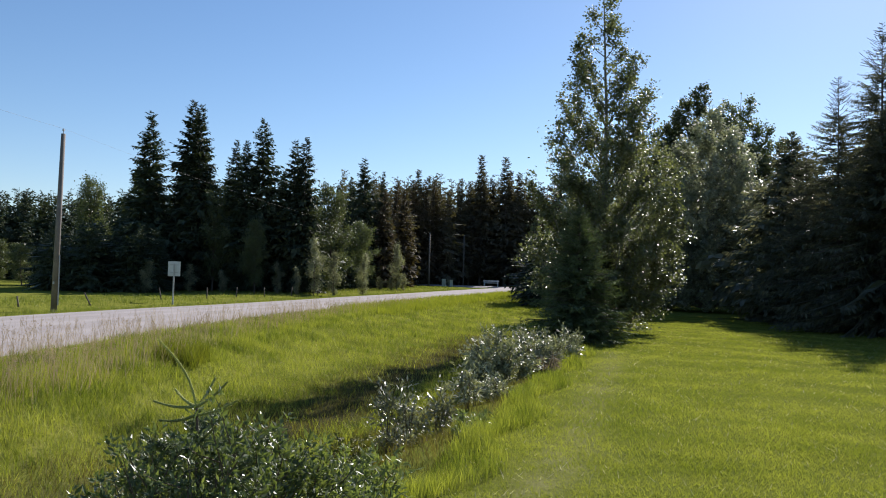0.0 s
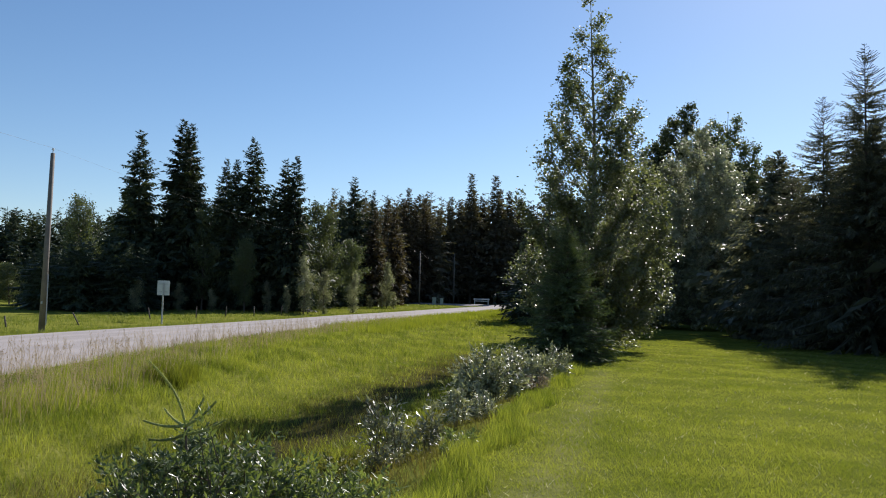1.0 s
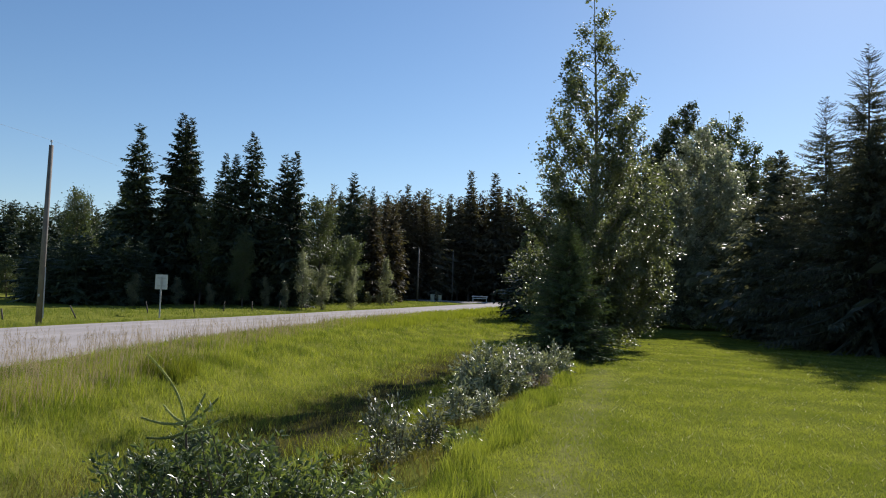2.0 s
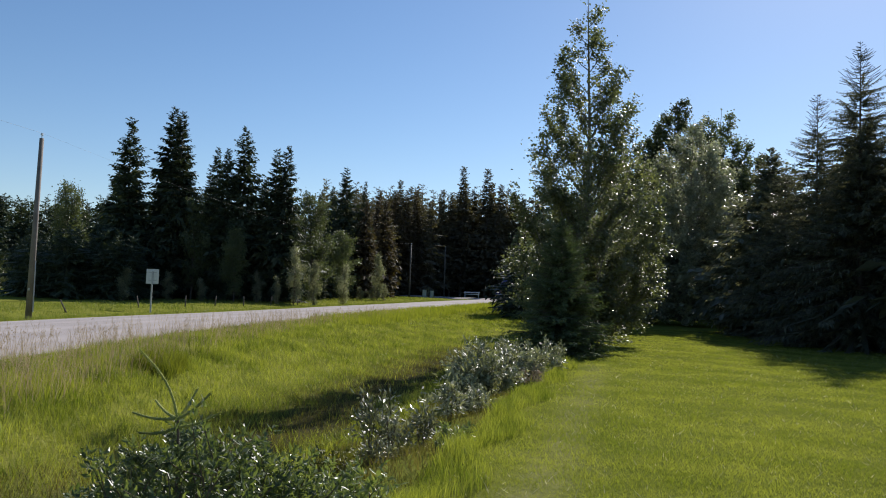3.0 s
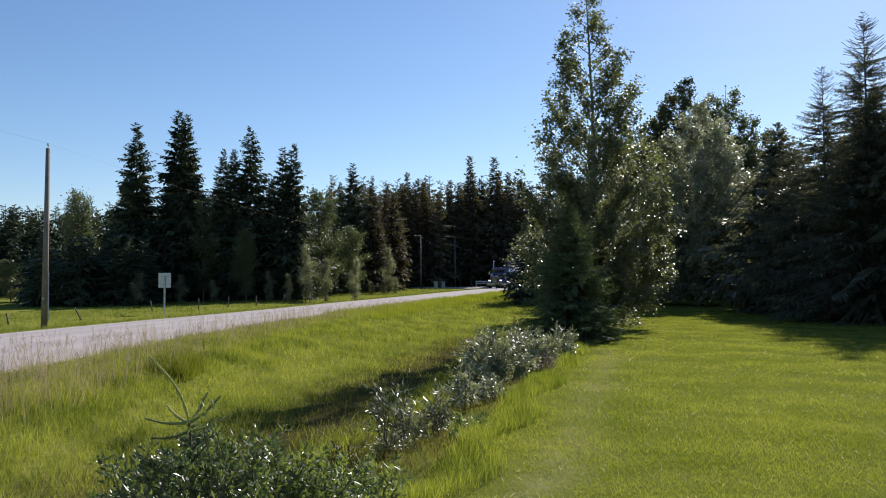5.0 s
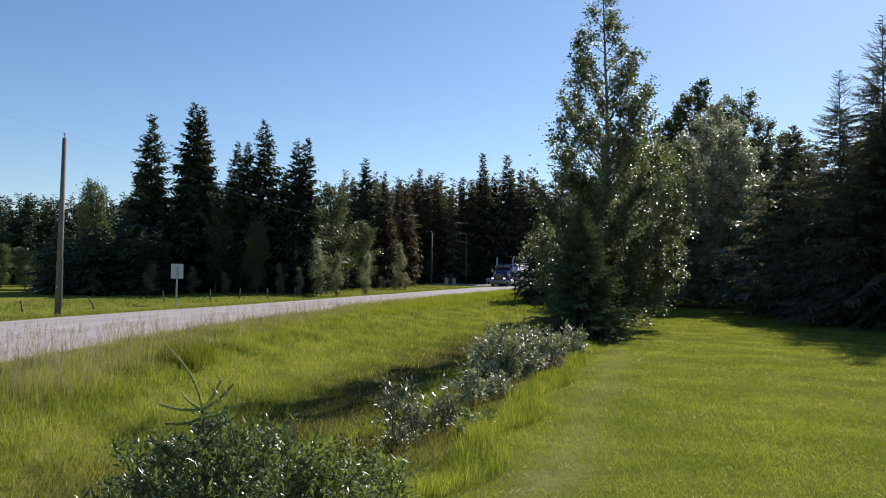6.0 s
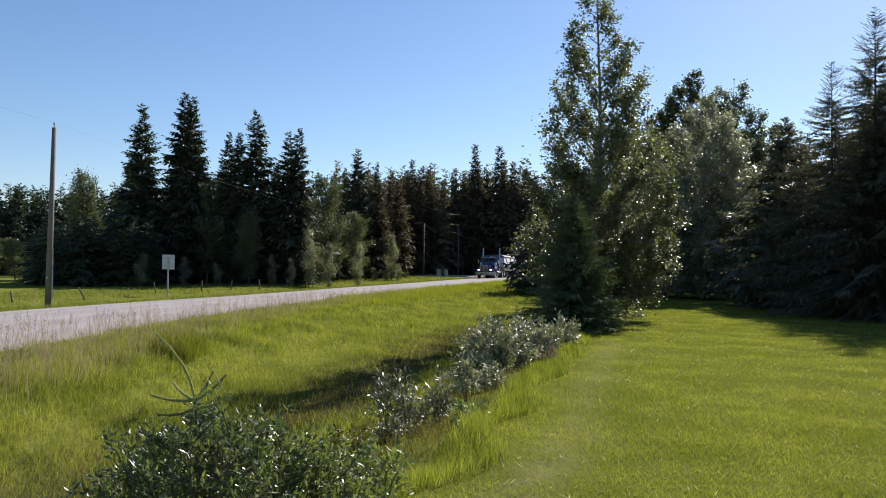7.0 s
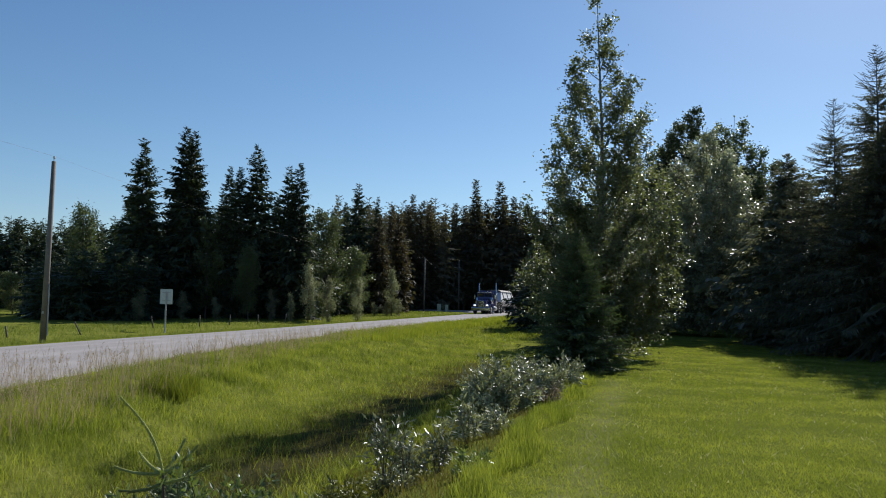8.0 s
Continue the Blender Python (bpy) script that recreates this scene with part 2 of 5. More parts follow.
def leaf_quads(rng, centre, length, width, along=None, up=None, fold=0.25, flat=0.0):
    """One small pointed, slightly folded leaf at every centre."""
    n = len(centre)
    d = unit(rng.normal(size=(n, 3)) + (0 if along is None else along))
    nrm = unit(rng.normal(size=(n, 3)) + (0 if up is None else up))
    d = unit(d - flat * np.sum(d * nrm, 1, keepdims=True) * nrm)
    s = unit(np.cross(d, nrm))
    nrm = np.cross(s, d)
    L, W = np.asarray(length).reshape(-1, 1) * np.ones((n, 1)), np.asarray(width).reshape(-1, 1) * np.ones((n, 1))
    v = np.stack([centre, centre + d * L * 0.45 + s * W * 0.5 + nrm * W * fold, centre + d * L, centre + d * L * 0.45 - s * W * 0.5 + nrm * W * fold], 1)
    f = np.arange(4 * n).reshape(n, 4)
    return v.reshape(-1, 3), f


def grow(rng, start, way, length, r0, steps=7, wander=0.16, lift=0.0, r1=0.15):
    """A wandering polyline with falling radius."""
    p, d, out = np.array(start, float), np.array(way, float), []
    d /= np.linalg.norm(d)
    for k in range(steps + 1):
        out.append((*p, r0 * (1 - (1 - r1) * k / steps)))
        d = d + rng.normal(size=3) * wander + np.array([0, 0, lift])
        d /= np.linalg.norm(d)
        p = p + d * length / steps
    return out


# ---- lie of the land ----
ROAD_W = 8.6
ROAD_Y = [-400, -60, 15, 28, 40, 52, 65, 78, 90, 100, 109, 118, 128, 139, 150, 166, 186, 230]
ROAD_X = [-12.2, -12.2, -12.2, -12.0, -10.8, -8.3, -4.9, -0.2, 3.9, 7.2, 10.0, 13.1, 17.6, 25, 36, 60, 110, 300]
EDGE_Y = [-40, 0, 4, 5.9, 6.9, 8.5, 10.8, 14.3, 22.4, 35, 46, 60, 80]
EDGE_X = [-4.5, -1.6, -0.7, -0.14, 0.33, 0.72, 1.3, 2.25, 4.3, 8.0, 11.0, 15, 22]


def sm(a):
    a = np.clip(a, 0, 1)
    return a * a * (3 - 2 * a)


def smooth_curve(ys, xs):
    """A finely resampled, softened curve through the points."""
    yy = np.arange(ys[0], ys[-1], 0.5)
    xx = np.interp(yy, ys, xs)
    k = np.hanning(21)
    k /= k.sum()
    pad = np.concatenate([np.full(10, xx[0]), xx, np.full(10, xx[-1]) + np.arange(1, 11) * (xx[-1] - xx[-2])])
    return yy, np.convolve(pad, k, "valid")


RY, RX = smooth_curve(ROAD_Y, ROAD_X)
EY, EX = np.array(EDGE_Y, float), np.array(EDGE_X, float)
SLOPE = np.gradient(RX, RY)


def road_dist(x, y):
    """Signed distance from the road's middle, to the right."""
    return (x - np.interp(y, RY, RX)) / np.sqrt(1 + np.interp(y, RY, SLOPE) ** 2)


def rise(y):
    return 1.25 * sm((y - 40) / 85) + 0.55 * sm((y - 110) / 60)


def ground_z(x, y):
    x, y = np.asarray(x, float), np.asarray(y, float)
    z = rise(y)
    u = np.interp(y, EY, EX) - x                      # to the left of the lawn's edge
    right = road_dist(x, y) - ROAD_W / 2              # to the right of the road's edge
    w = np.maximum(u + right, 0.5)
    depth = 0.85 * (1 - 0.7 * sm((y - 25) / 40)) * sm((w - 2) / 4)
    bed = 4.2 + 0.07 * np.clip(y - 12, -8, 25)
    fall, climb = sm((u / bed) ** 0.8), sm(right / np.maximum(w - bed - 0.8, 1.0))
    z = z - np.where((u > 0) & (right > 0), depth * np.minimum(fall, climb), 0)
    left = -road_dist(x, y) - ROAD_W / 2
    z = z - np.where(left > 0, 0.28 * np.exp(-((left - 3.0) / 1.6) ** 2), 0)
    rough = 0.05 * np.sin(x * 1.3 + 0.7 * np.sin(y * 0.9)) * np.sin(y * 1.1 + x * 0.3) + 0.03 * np.sin(x * 3.1 + y * 1.7)
    off = np.clip(np.maximum(right, left) / 1.5, 0, 1)
    rough = rough * (1 - 0.85 * sm((y - 60) / 40))
    return z + rough * off * np.where(u > 0.2, 1.0, 0.25)


def make_ground():
    xs = np.concatenate([-np.geomspace(1800, 62, 14), np.arange(-60, -16, 1.0), np.arange(-16, 14, 0.33), np.arange(14, 60, 1.0), np.geomspace(62, 1800, 14)])
    ys = np.concatenate([-np.geomspace(1500, 14, 14), np.arange(-12, 2, 1.0), np.arange(2, 45, 0.33), np.arange(45, 175, 1.2), np.geomspace(177, 1800, 14)])
    X, Y = np.meshgrid(xs, ys, indexing="ij")
    Z = ground_z(X, Y)
    nx, ny = X.shape
    i, j = np.meshgrid(np.arange(nx - 1), np.arange(ny - 1), indexing="ij")
    a = i * ny + j
    me = mesh_arrays("ground", np.stack([X, Y, Z], -1).reshape(-1, 3), np.stack([a, a + ny, a + ny + 1, a + 1], -1).reshape(-1, 4), TURF, True)
    u = (np.interp(Y, EY, EX) - X).ravel()
    right = (road_dist(X, Y) - ROAD_W / 2).ravel()
    me.attributes.new("mown", "FLOAT", "POINT").data.foreach_set("value", np.clip(0.5 - u / 0.8, 0, 1).astype(np.float32))
    me.attributes.new("worn", "FLOAT", "POINT").data.foreach_set("value", (0.55 * np.exp(-((u + 0.75) / 0.24) ** 2) * (Y.ravel() < 20)).astype(np.float32))
    # painted dark band where the aspen's shadow runs along the ditch
    ditch_shade = np.exp(-((u - 4.2 - 0.07 * np.clip(Y.ravel() - 12, -8, 25)) / 1.5) ** 2) * (right > 1) * (1 - sm((Y.ravel() - 32) / 10))
    me.attributes.new("ditch", "FLOAT", "POINT").data.foreach_set("value", ditch_shade.astype(np.float32))
    tagged(put("ground", me), "mown lawn and rough grassy ditch beside the road", "ground", kind="structure")


def ribbon(name, yy, xx, width, lift, label):
    c = np.stack([xx, yy], 1)
    t = unit(np.gradient(c, axis=0))
    nrm = np.stack([t[:, 1], -t[:, 0]], 1)
    across = np.linspace(-1, 1, 13)
    V = c[:, None] + nrm[:, None] * across[None, :, None] * width / 2
    Z = ground_z(V[..., 0], V[..., 1]) * 0 + rise(V[..., 1]) + lift + 0.09 * (1 - across[None] ** 2)
    Z[:, 0] -= 0.18
    Z[:, -1] -= 0.18
    n = len(yy)
    i, j = np.meshgrid(np.arange(n - 1), np.arange(12), indexing="ij")
    a = i * 13 + j
    me = mesh_arrays(name, np.concatenate([V, Z[..., None]], -1).reshape(-1, 3), np.stack([a, a + 1, a + 14, a + 13], -1).reshape(-1, 4), GRAVEL, True)
    me.attributes.new("across", "FLOAT", "POINT").data.foreach_set("value", (np.broadcast_to(across, (n, 13)) * width / 2).ravel().astype(np.float32))
    tagged(put(name, me), label, "road", kind="structure")


make_ground()
keep = (RY > -60) & (RY < 200)
ribbon("road", RY[keep][::3], RX[keep][::3], ROAD_W, 0.03, "pale grey gravel road curving away to the woods")
sx_ = np.linspace(13.0, -60, 40)
ribbon("side_road", 120.0 + 26 * sm((13.0 - sx_) / 40), sx_, 6.0, 0.1, "pale gravel side road meeting the main road")


# ---- trees ----
def spruce_crown(rng, h, rad, levels, per, stations, low=0.06, droop=0.25, gap=0.1, spray=1.0, blade=0.46, spine=0.15, tip_r=0.004, wide=0.66, hang=0.22, bare=1.0, ragged=0.14):
    """Whorls of drooping limbs, each with pairs of needle sprays; above the share bare of the height only twigs stay."""
    o, d, L, thin_top = [], [], [], []
    for k in range(levels):
        full = rng.uniform(1 - ragged, 1 + ragged)
        for q in range(per):
            f = np.clip((k + rng.uniform(-0.6, 0.6)) / levels, 0, 1)
            z = h * (low + (0.985 - low) * f)
            env = rad * min(1.0, (1 - f) / wide) ** 0.88 * full * (0.8 + 0.2 * min(1.0, f * 6)) + tip_r * h
            if rng.random() < gap + 0.2 * f:
                continue
            a = rng.uniform(0, 2 * np.pi)
            o.append((0, 0, z))
            d.append((np.cos(a), np.sin(a), 0.5 * f ** 2 - droop * (1 - f) + rng.normal() * 0.1))
            L.append(env * rng.uniform(0.5, 1.12))
            thin_top.append(f > bare and rng.random() < 0.8)
    o, d, L, thin_top = np.array(o), unit(np.array(d)), np.array(L), np.array(thin_top)
    n = len(L)
    s = np.linspace(0.12, 0.97, stations)[None, :] + rng.uniform(-0.04, 0.04, (n, stations))
    sag = np.array([0, 0, -1.0])
    pts = o[:, None] + d[:, None] * (s * L[:, None])[..., None] + sag * ((0.26 * s ** 2 - 0.24 * s ** 4) * L[:, None])[..., None]
    side = unit(np.cross(d, np.array([0, 0, 1.0])))
    leafy = np.repeat(~thin_top, stations)
    V = []
    for sg in (-1, 1):
        lat = unit(side[:, None] * sg * rng.uniform(0.4, 1.0, (n, stations, 1)) + d[:, None] * 0.75 + rng.normal(size=(n, stations, 3)) * 0.3 + np.array([0, 0, -hang]))
        ln = spray * (L[:, None] * (0.50 - 0.26 * s) * rng.uniform(0.6, 1.35, (n, stations)) + 0.035 * rad)[..., None]
        wd = ln * blade
        acr = unit(np.cross(lat, rng.normal(size=(n, stations, 3)) * 0.8 + np.array([0, 0, 1.0])))
        v = np.stack([pts, pts + lat * ln * 0.5 + acr * wd * 0.5, pts + lat * ln + sag * ln * 0.15, pts + lat * ln * 0.5 - acr * wd * 0.5], 2)
        V.append(v.reshape(-1, 4, 3)[leafy].reshape(-1, 3))
    tip = np.stack([o + d * (L * 0.1)[:, None], o + d * (L * 0.6)[:, None] + side * (L * spine)[:, None] + sag * (0.06 * L)[:, None],
                    o + d * (L * 1.04)[:, None] + sag * (0.03 * L)[:, None], o + d * (L * 0.6)[:, None] - side * (L * spine)[:, None] + sag * (0.06 * L)[:, None]], 1)[~thin_top].reshape(-1, 3)
    V = np.concatenate(V + [tip])
    limbs = [[(*o[i], 0.008 * L[i] + 0.006), (*(o[i] + d[i] * L[i] * 0.5 + sag * 0.05 * L[i]), 0.006 * L[i] + 0.004), (*(o[i] + d[i] * L[i] * 0.9 + sag * (-0.06 if thin_top[i] else 0.05) * L[i]), 0.012 if thin_top[i] else 0.004)] for i in range(n) if i % 3 == 0 or thin_top[i]]
    return V, np.arange(len(V)).reshape(-1, 4), limbs


def spruce(seed, h, rad, levels, per, stations, mat, label, m, **kw):
    rng = np.random.default_rng(seed)
    V, F, limbs = spruce_crown(rng, h, rad, levels, per, stations, **kw)
    root = tagged(put("spruce_tree", None, m=m), label, "tree")
    bend = rng.normal(size=2) * 0.0004 * h
    trunk = [(bend[0] * k, bend[1] * k, h * 0.985 * (k / 6) - (0.3 if k == 0 else 0), h * 0.011 * (1 - k / 6.15)) for k in range(7)]
    v, f = tubes([trunk], 8)
    put("trunk", mesh_arrays("trunk", v, f, BARK, True), root)
    v, f = tubes(limbs, 3)
    tagged(put("branching", mesh_arrays("branching", v, f, BARK), root), kind="stuff")
    put("crown", mesh_arrays("crown", V, F, mat), root)
    return root


def broadleaf(seed, h, rad, n_limbs, leaves_n, leaf, mat, bark, label, m, base=0.12, top_thin=0.35, spread=0.55, lift=0.05, cone=False, trunks=1, clump=0.4, facing=0.6, lean=(0, 0), name="broadleaf_tree"):
    """Trunk, limbs, twigs, and leaves gathered in clumps along the twigs."""
    rng = np.random.default_rng(seed)
    trunk_lines, limb_lines, spots = [], [], []
    for q in range(trunks):
        off = rng.normal(size=2) * (0.25 * rad if trunks > 1 else 0)
        hh = h * (1 if q == 0 else rng.uniform(0.7, 0.95))
        tl = grow(rng, (off[0], off[1], -0.2), (lean[0] + off[0] * 0.06, lean[1] + off[1] * 0.06, 1), hh, h * 0.0125 / trunks ** 0.4, 12, 0.035, 0.03, 0.08)
        trunk_lines.append(tl)
        tp = np.array(tl)
        for k in range(n_limbs // trunks):
            f = base + (0.97 - base) * (k + rng.random()) / (n_limbs // trunks)
            p = np.array([np.interp(f * 12, np.arange(13), tp[:, i]) for i in range(4)])
            env = rad * np.clip(np.sin(np.pi * np.clip((f - base * 0.4) / (1.05 - base * 0.4), 0, 1) ** 0.75), 0.12, 1) * rng.uniform(0.6, 1.12)
            if cone:
                env = rad * (0.13 + 0.87 * (1 - f) ** 1.1) * min(1.0, 0.4 + 2.6 * f) * rng.uniform(0.55, 1.15)
            a = rng.uniform(0, 2 * np.pi)
            ln = grow(rng, p[:3], (np.cos(a), np.sin(a), (0.2 if cone else spread) + (1.0 if cone else 0.7) * f), env * 1.15, p[3] * 0.45, 6, 0.14, lift)
            limb_lines.append(ln)
            lp = np.array(ln)
            for r in range(7):
                g = rng.uniform(0.25, 1.0)
                c = np.array([np.interp(g * 6, np.arange(7), lp[:, i]) for i in range(3)])
                tw = grow(rng, c, unit(rng.normal(size=3) + (lp[-1, :3] - lp[0, :3]) / (env + 0.01) + np.array([0, 0, 0.3])), env * rng.uniform(0.2, 0.42) + 0.1, 0.012, 4, 0.2)
                limb_lines.append(tw)
                wt = env * (1 - f) ** 1.1 if cone else (1 - top_thin * f) * env
                for e in np.array(tw)[1:]:
                    spots.append((*e[:3], wt))
    spots = np.array(spots)
    pick = rng.choice(len(spots), leaves_n, p=spots[:, 3] / spots[:, 3].sum())
    c = spots[pick, :3] + rng.normal(size=(leaves_n, 3)) * clump * np.array([1, 1, 0.8]) * rng.uniform(0.3, 1.0, (leaves_n, 1))
    c = c[c[:, 2] > 0.15]
    V, F = leaf_quads(rng, c, leaf * rng.uniform(0.7, 1.3, len(c)), leaf * 0.8 * rng.uniform(0.7, 1.2, len(c)), np.array([0, 0, -0.5]), np.array([0.15, -0.35, 0.9]) * facing)
    root = tagged(put(name, None, m=m), label, "shrub" if name.endswith("shrub") else "tree")
    for tl in trunk_lines:
        v, f = tubes([tl], 7)
        put("trunk", mesh_arrays("trunk", v, f, bark, True), root)
    v, f = tubes(limb_lines, 3)
    tagged(put("branching", mesh_arrays("branching", v, f, bark), root), kind="stuff")
    put("crown", mesh_arrays("crown", V, F, mat), root)
    return root


def stand(src, x, y, top, turn, fat=1.0, group="", height=1.0):
    """A copy of a tree at a place, grown to the given top."""
    z = float(ground_z(x, y))
    c = copy_thing(src, pose(x, y, z - 0.05, 0, 0, turn))
    k = (top - z) / height
    c.scale = (k * fat, k * fat, k)
    if group:
        c["group"] = group
    return c


# ---- the tall spruces across the road ----
FAR_H = 18.0
spruces = []
for k, (rad, lv, pr, gp) in enumerate([(2.9, 42, 12, 0.1), (2.5, 46, 12, 0.05), (2.8, 38, 12, 0.2), (2.3, 44, 12, 0.08)]):
    x, y, top = [(-28.3, 74, 17.8), (-24.6, 75, 19.2), (-17.5, 74, 17.4), (-23.2, 73, 18.3)][k]
    z = float(ground_z(x, y))
    s = spruce(10 + k, FAR_H, rad, lv, pr, 8, NEEDLE_FAR, "tall dark spruce at the edge of the woods", pose(x, y, z, 0, 0, 50 * k), low=0.05, spray=0.8, blade=0.4, spine=0.09, tip_r=0.017, ragged=0.22, hang=0.3)
    s.scale = [(top - z) / FAR_H] * 3
    tagged(s, group="spruces at the wood's edge")
    spruces.append(s)
thin = spruce(20, FAR_H, 1.7, 46, 12, 5, NEEDLE_HAZED, "narrow spruce in the far woods", pose(6.5, 140, 1.6), low=0.1, gap=0.15, tip_r=0.02)
thin.scale = [24.0 / FAR_H] * 3
tagged(thin, group="narrow spruces of the far woods")
rusty = spruce(21, FAR_H, 2.2, 38, 11, 5, NEEDLE_DRY, "rust-brown ailing spruce in the far woods", pose(-5.4, 104, 1.0), low=0.05, gap=0.1, tip_r=0.02)
rusty.scale = [13.5 / FAR_H] * 3
tagged(rusty, group="rusty spruces of the far woods")

for i, (x, y, top, kind, fat) in enumerate([
        (-20.3, 75, 15.4, 3, 0.9), (-18.8, 73, 15.0, 1, 0.95), (-14.6, 75, 15.6, 2, 0.95), (-13.4, 74, 15.7, 0, 0.85),
        (-26.2, 78, 14.0, 1, 1.1), (-22.0, 79, 13.5, 0, 1.1), (-30.5, 77, 13.0, 3, 1.2), (-16.2, 78, 13.0, 1, 1.1)]):
    stand(spruces[kind], x, y, top, 73 * i + 20, fat, "spruces at the wood's edge", FAR_H)
for i, (x, y, top, kind, fat) in enumerate([
        (-10.3, 98, 17.8, 2, 0.95), (-12.1, 100, 15.5, 1, 0.8), (-7.9, 99, 16.1, 3, 0.7), (-13.6, 99, 14.2, 0, 0.9),
        (-9.0, 101, 13.5, 1, 1.0), (-11.4, 95, 12.0, 3, 1.0)]):
    stand(spruces[kind], x, y, top, 51 * i + 5, fat, "spruces at the wood's edge", FAR_H)
for i, (x, y, top, fat) in enumerate([
        (-7.4, 97, 13.5, 1.0), (-6.9, 112, 17.0, 0.9), (-5.0, 127, 19.0, 0.9), (-3.4, 128, 19.2, 0.8), (-1.8, 130, 19.0, 0.9)]):
    stand(rusty, x, y, top, 67 * i, fat, "rusty spruces of the far woods", FAR_H)
for i, (x, top, fat) in enumerate([(-5.9, 20.5, 1.0), (-4.9, 22.8, 1.0), (-3.1, 21.9, 1.0), (-1.9, 20.9, 1.1), (0.8, 19.4, 1.1), (2.8, 21.1, 1.0), (4.5, 20.9, 1.1),
                                 (8.6, 21.7, 1.1), (10.9, 25.4, 1.1), (12.0, 23.2, 0.9), (13.2, 22.4, 1.1), (15.5, 21.4, 1.2), (17.8, 20.5, 1.2), (20.5, 21.5, 1.2)]):
    stand(thin, x, 139 + (i * 37 % 5), top, 41 * i, fat, "narrow spruces of the far woods", FAR_H)
for i, (x, y, top, fat) in enumerate([(-58.4, 104, 11.1, 1.2), (-57.4, 106, 13.2, 1.1), (-55.5, 103, 12.9, 1.2), (-54.0, 105, 12.2, 1.2), (-51.6, 105, 11.3, 1.3),
                                     (-44.9, 104, 12.5, 1.2), (-43.3, 106, 12.5, 1.2), (-61.5, 103, 11.8, 1.3), (-48.0, 103, 10.6, 1.3)]):
    stand(spruces[i % 4], x, y, top, 83 * i, fat * 0.9, "spruces at the wood's edge", FAR_H)


def far_woods(name, seed, spots, mat, label, rad=0.11, levels=15, per=5, stations=3, spray=1.0, blade=0.46):
    """Many trees that nobody could count, joined into one."""
    V, base = [], 0
    rng = np.random.default_rng(seed)
    stems = np.array([(-0.008, 0, 0), (0.008, 0, 0), (0.0015, 0, 0.96), (-0.0015, 0, 0.96), (0, -0.008, 0), (0, 0.008, 0), (0, 0.0015, 0.96), (0, -0.0015, 0.96)])
    kinds = [np.concatenate([spruce_crown(rng, 1.0, rad, levels, per, stations, low=0.02, droop=0.3, gap=-0.15, tip_r=0.03, spray=spray, blade=blade)[0], stems]) for _ in range(4)]
    for i, (x, y, top) in enumerate(spots):
        z = float(ground_z(x, y))
        a, k = rng.uniform(0, 6.28), kinds[i % 4]
        c, s = np.cos(a), np.sin(a)
        h = top - z
        V.append(np.stack([(k[:, 0] * c - k[:, 1] * s) * h + x, (k[:, 0] * s + k[:, 1] * c) * h + y, k[:, 2] * h + z], 1))
    V = np.concatenate(V)
    tagged(put(name, mesh_arrays(name, V, np.arange(len(V)).reshape(-1, 4), mat)), label, "woods", kind="stuff")


rw = random.Random(5)
back = [(rw.uniform(-75, -9), rw.uniform(80, 112), rw.uniform(8.0, 11.5)) for _ in range(170)]
back = [(x, y, t) for x, y, t in back if y > 84 + max(0, -x - 34) * 0.5 and x < -13 + (y - 80) * 0.25]
back += [(rw.uniform(-33, -12), rw.uniform(76, 84), rw.uniform(8, 11)) for _ in range(36)]
back += [(rw.uniform(-66, -36), rw.uniform(100, 112), rw.uniform(11.5, 14)) for _ in range(105)]
far_woods("woods", 31, back, NEEDLE_FAR, "dense dark spruce woods behind the road", 0.2)
deep = [(rw.uniform(-16, 34), rw.uniform(144, 168), rw.uniform(19.5, 24)) for _ in range(190)] + [(rw.uniform(34, 85), rw.uniform(150, 185), rw.uniform(16, 21)) for _ in range(60)]
deep += [(rw.uniform(-15, -6), rw.uniform(106, 140), rw.uniform(14.5, 18)) for _ in range(52)] + [(rw.uniform(-6, 1), rw.uniform(127, 142), rw.uniform(16, 19)) for _ in range(20)]
far_woods("woods", 32, deep, NEEDLE_HAZED, "dense dark spruce woods beyond the bend", 0.14)
ring = [(260 * math.sin(a) * rw.uniform(0.9, 1.3), 260 * math.cos(a) * rw.uniform(0.9, 1.3), rw.uniform(14, 22)) for a in [rw.uniform(0, 6.283) for _ in range(380)]]
far_woods("woods", 33, ring, NEEDLE_FAR, "far forest closing the horizon", 0.28, 8, 5, 2)
right_back = [(rw.uniform(24, 75), rw.uniform(48, 110), rw.uniform(9, 14)) for _ in range(80)] + [(rw.uniform(12, 26), rw.uniform(78, 105), rw.uniform(9, 13)) for _ in range(30)] + [(rw.uniform(26, 48), rw.uniform(76, 100), rw.uniform(7, 13)) for _ in range(45)]
far_woods("woods", 34, right_back, NEEDLE_FAR, "dark woods behind the lawn", 0.26)

# low spruces added to close bright gaps and darken the wood's foot
brush = [(rw.uniform(-36, -9), 0, 0) for _ in range(95)]
brush = [(x, float(np.interp(x, [-36, -24, -9], [67, 71, 90])) + rw.uniform(1.5, 9), rw.uniform(3.0, 7.0)) for x, _, _ in brush]
brush += [(x, 143 + rw.uniform(0, 6), rw.uniform(5, 10)) for x in [rw.uniform(-10, 30) for _ in range(40)]]
brush += [(rw.uniform(-62, -36), rw.uniform(88, 100), rw.uniform(4, 8)) for _ in range(40)]
# dark spruces standing in for shaded broadleaf trees at the left
brush += [(rw.uniform(-35, -24), rw.uniform(63, 70), rw.uniform(5, 7.4)) for _ in range(26)]
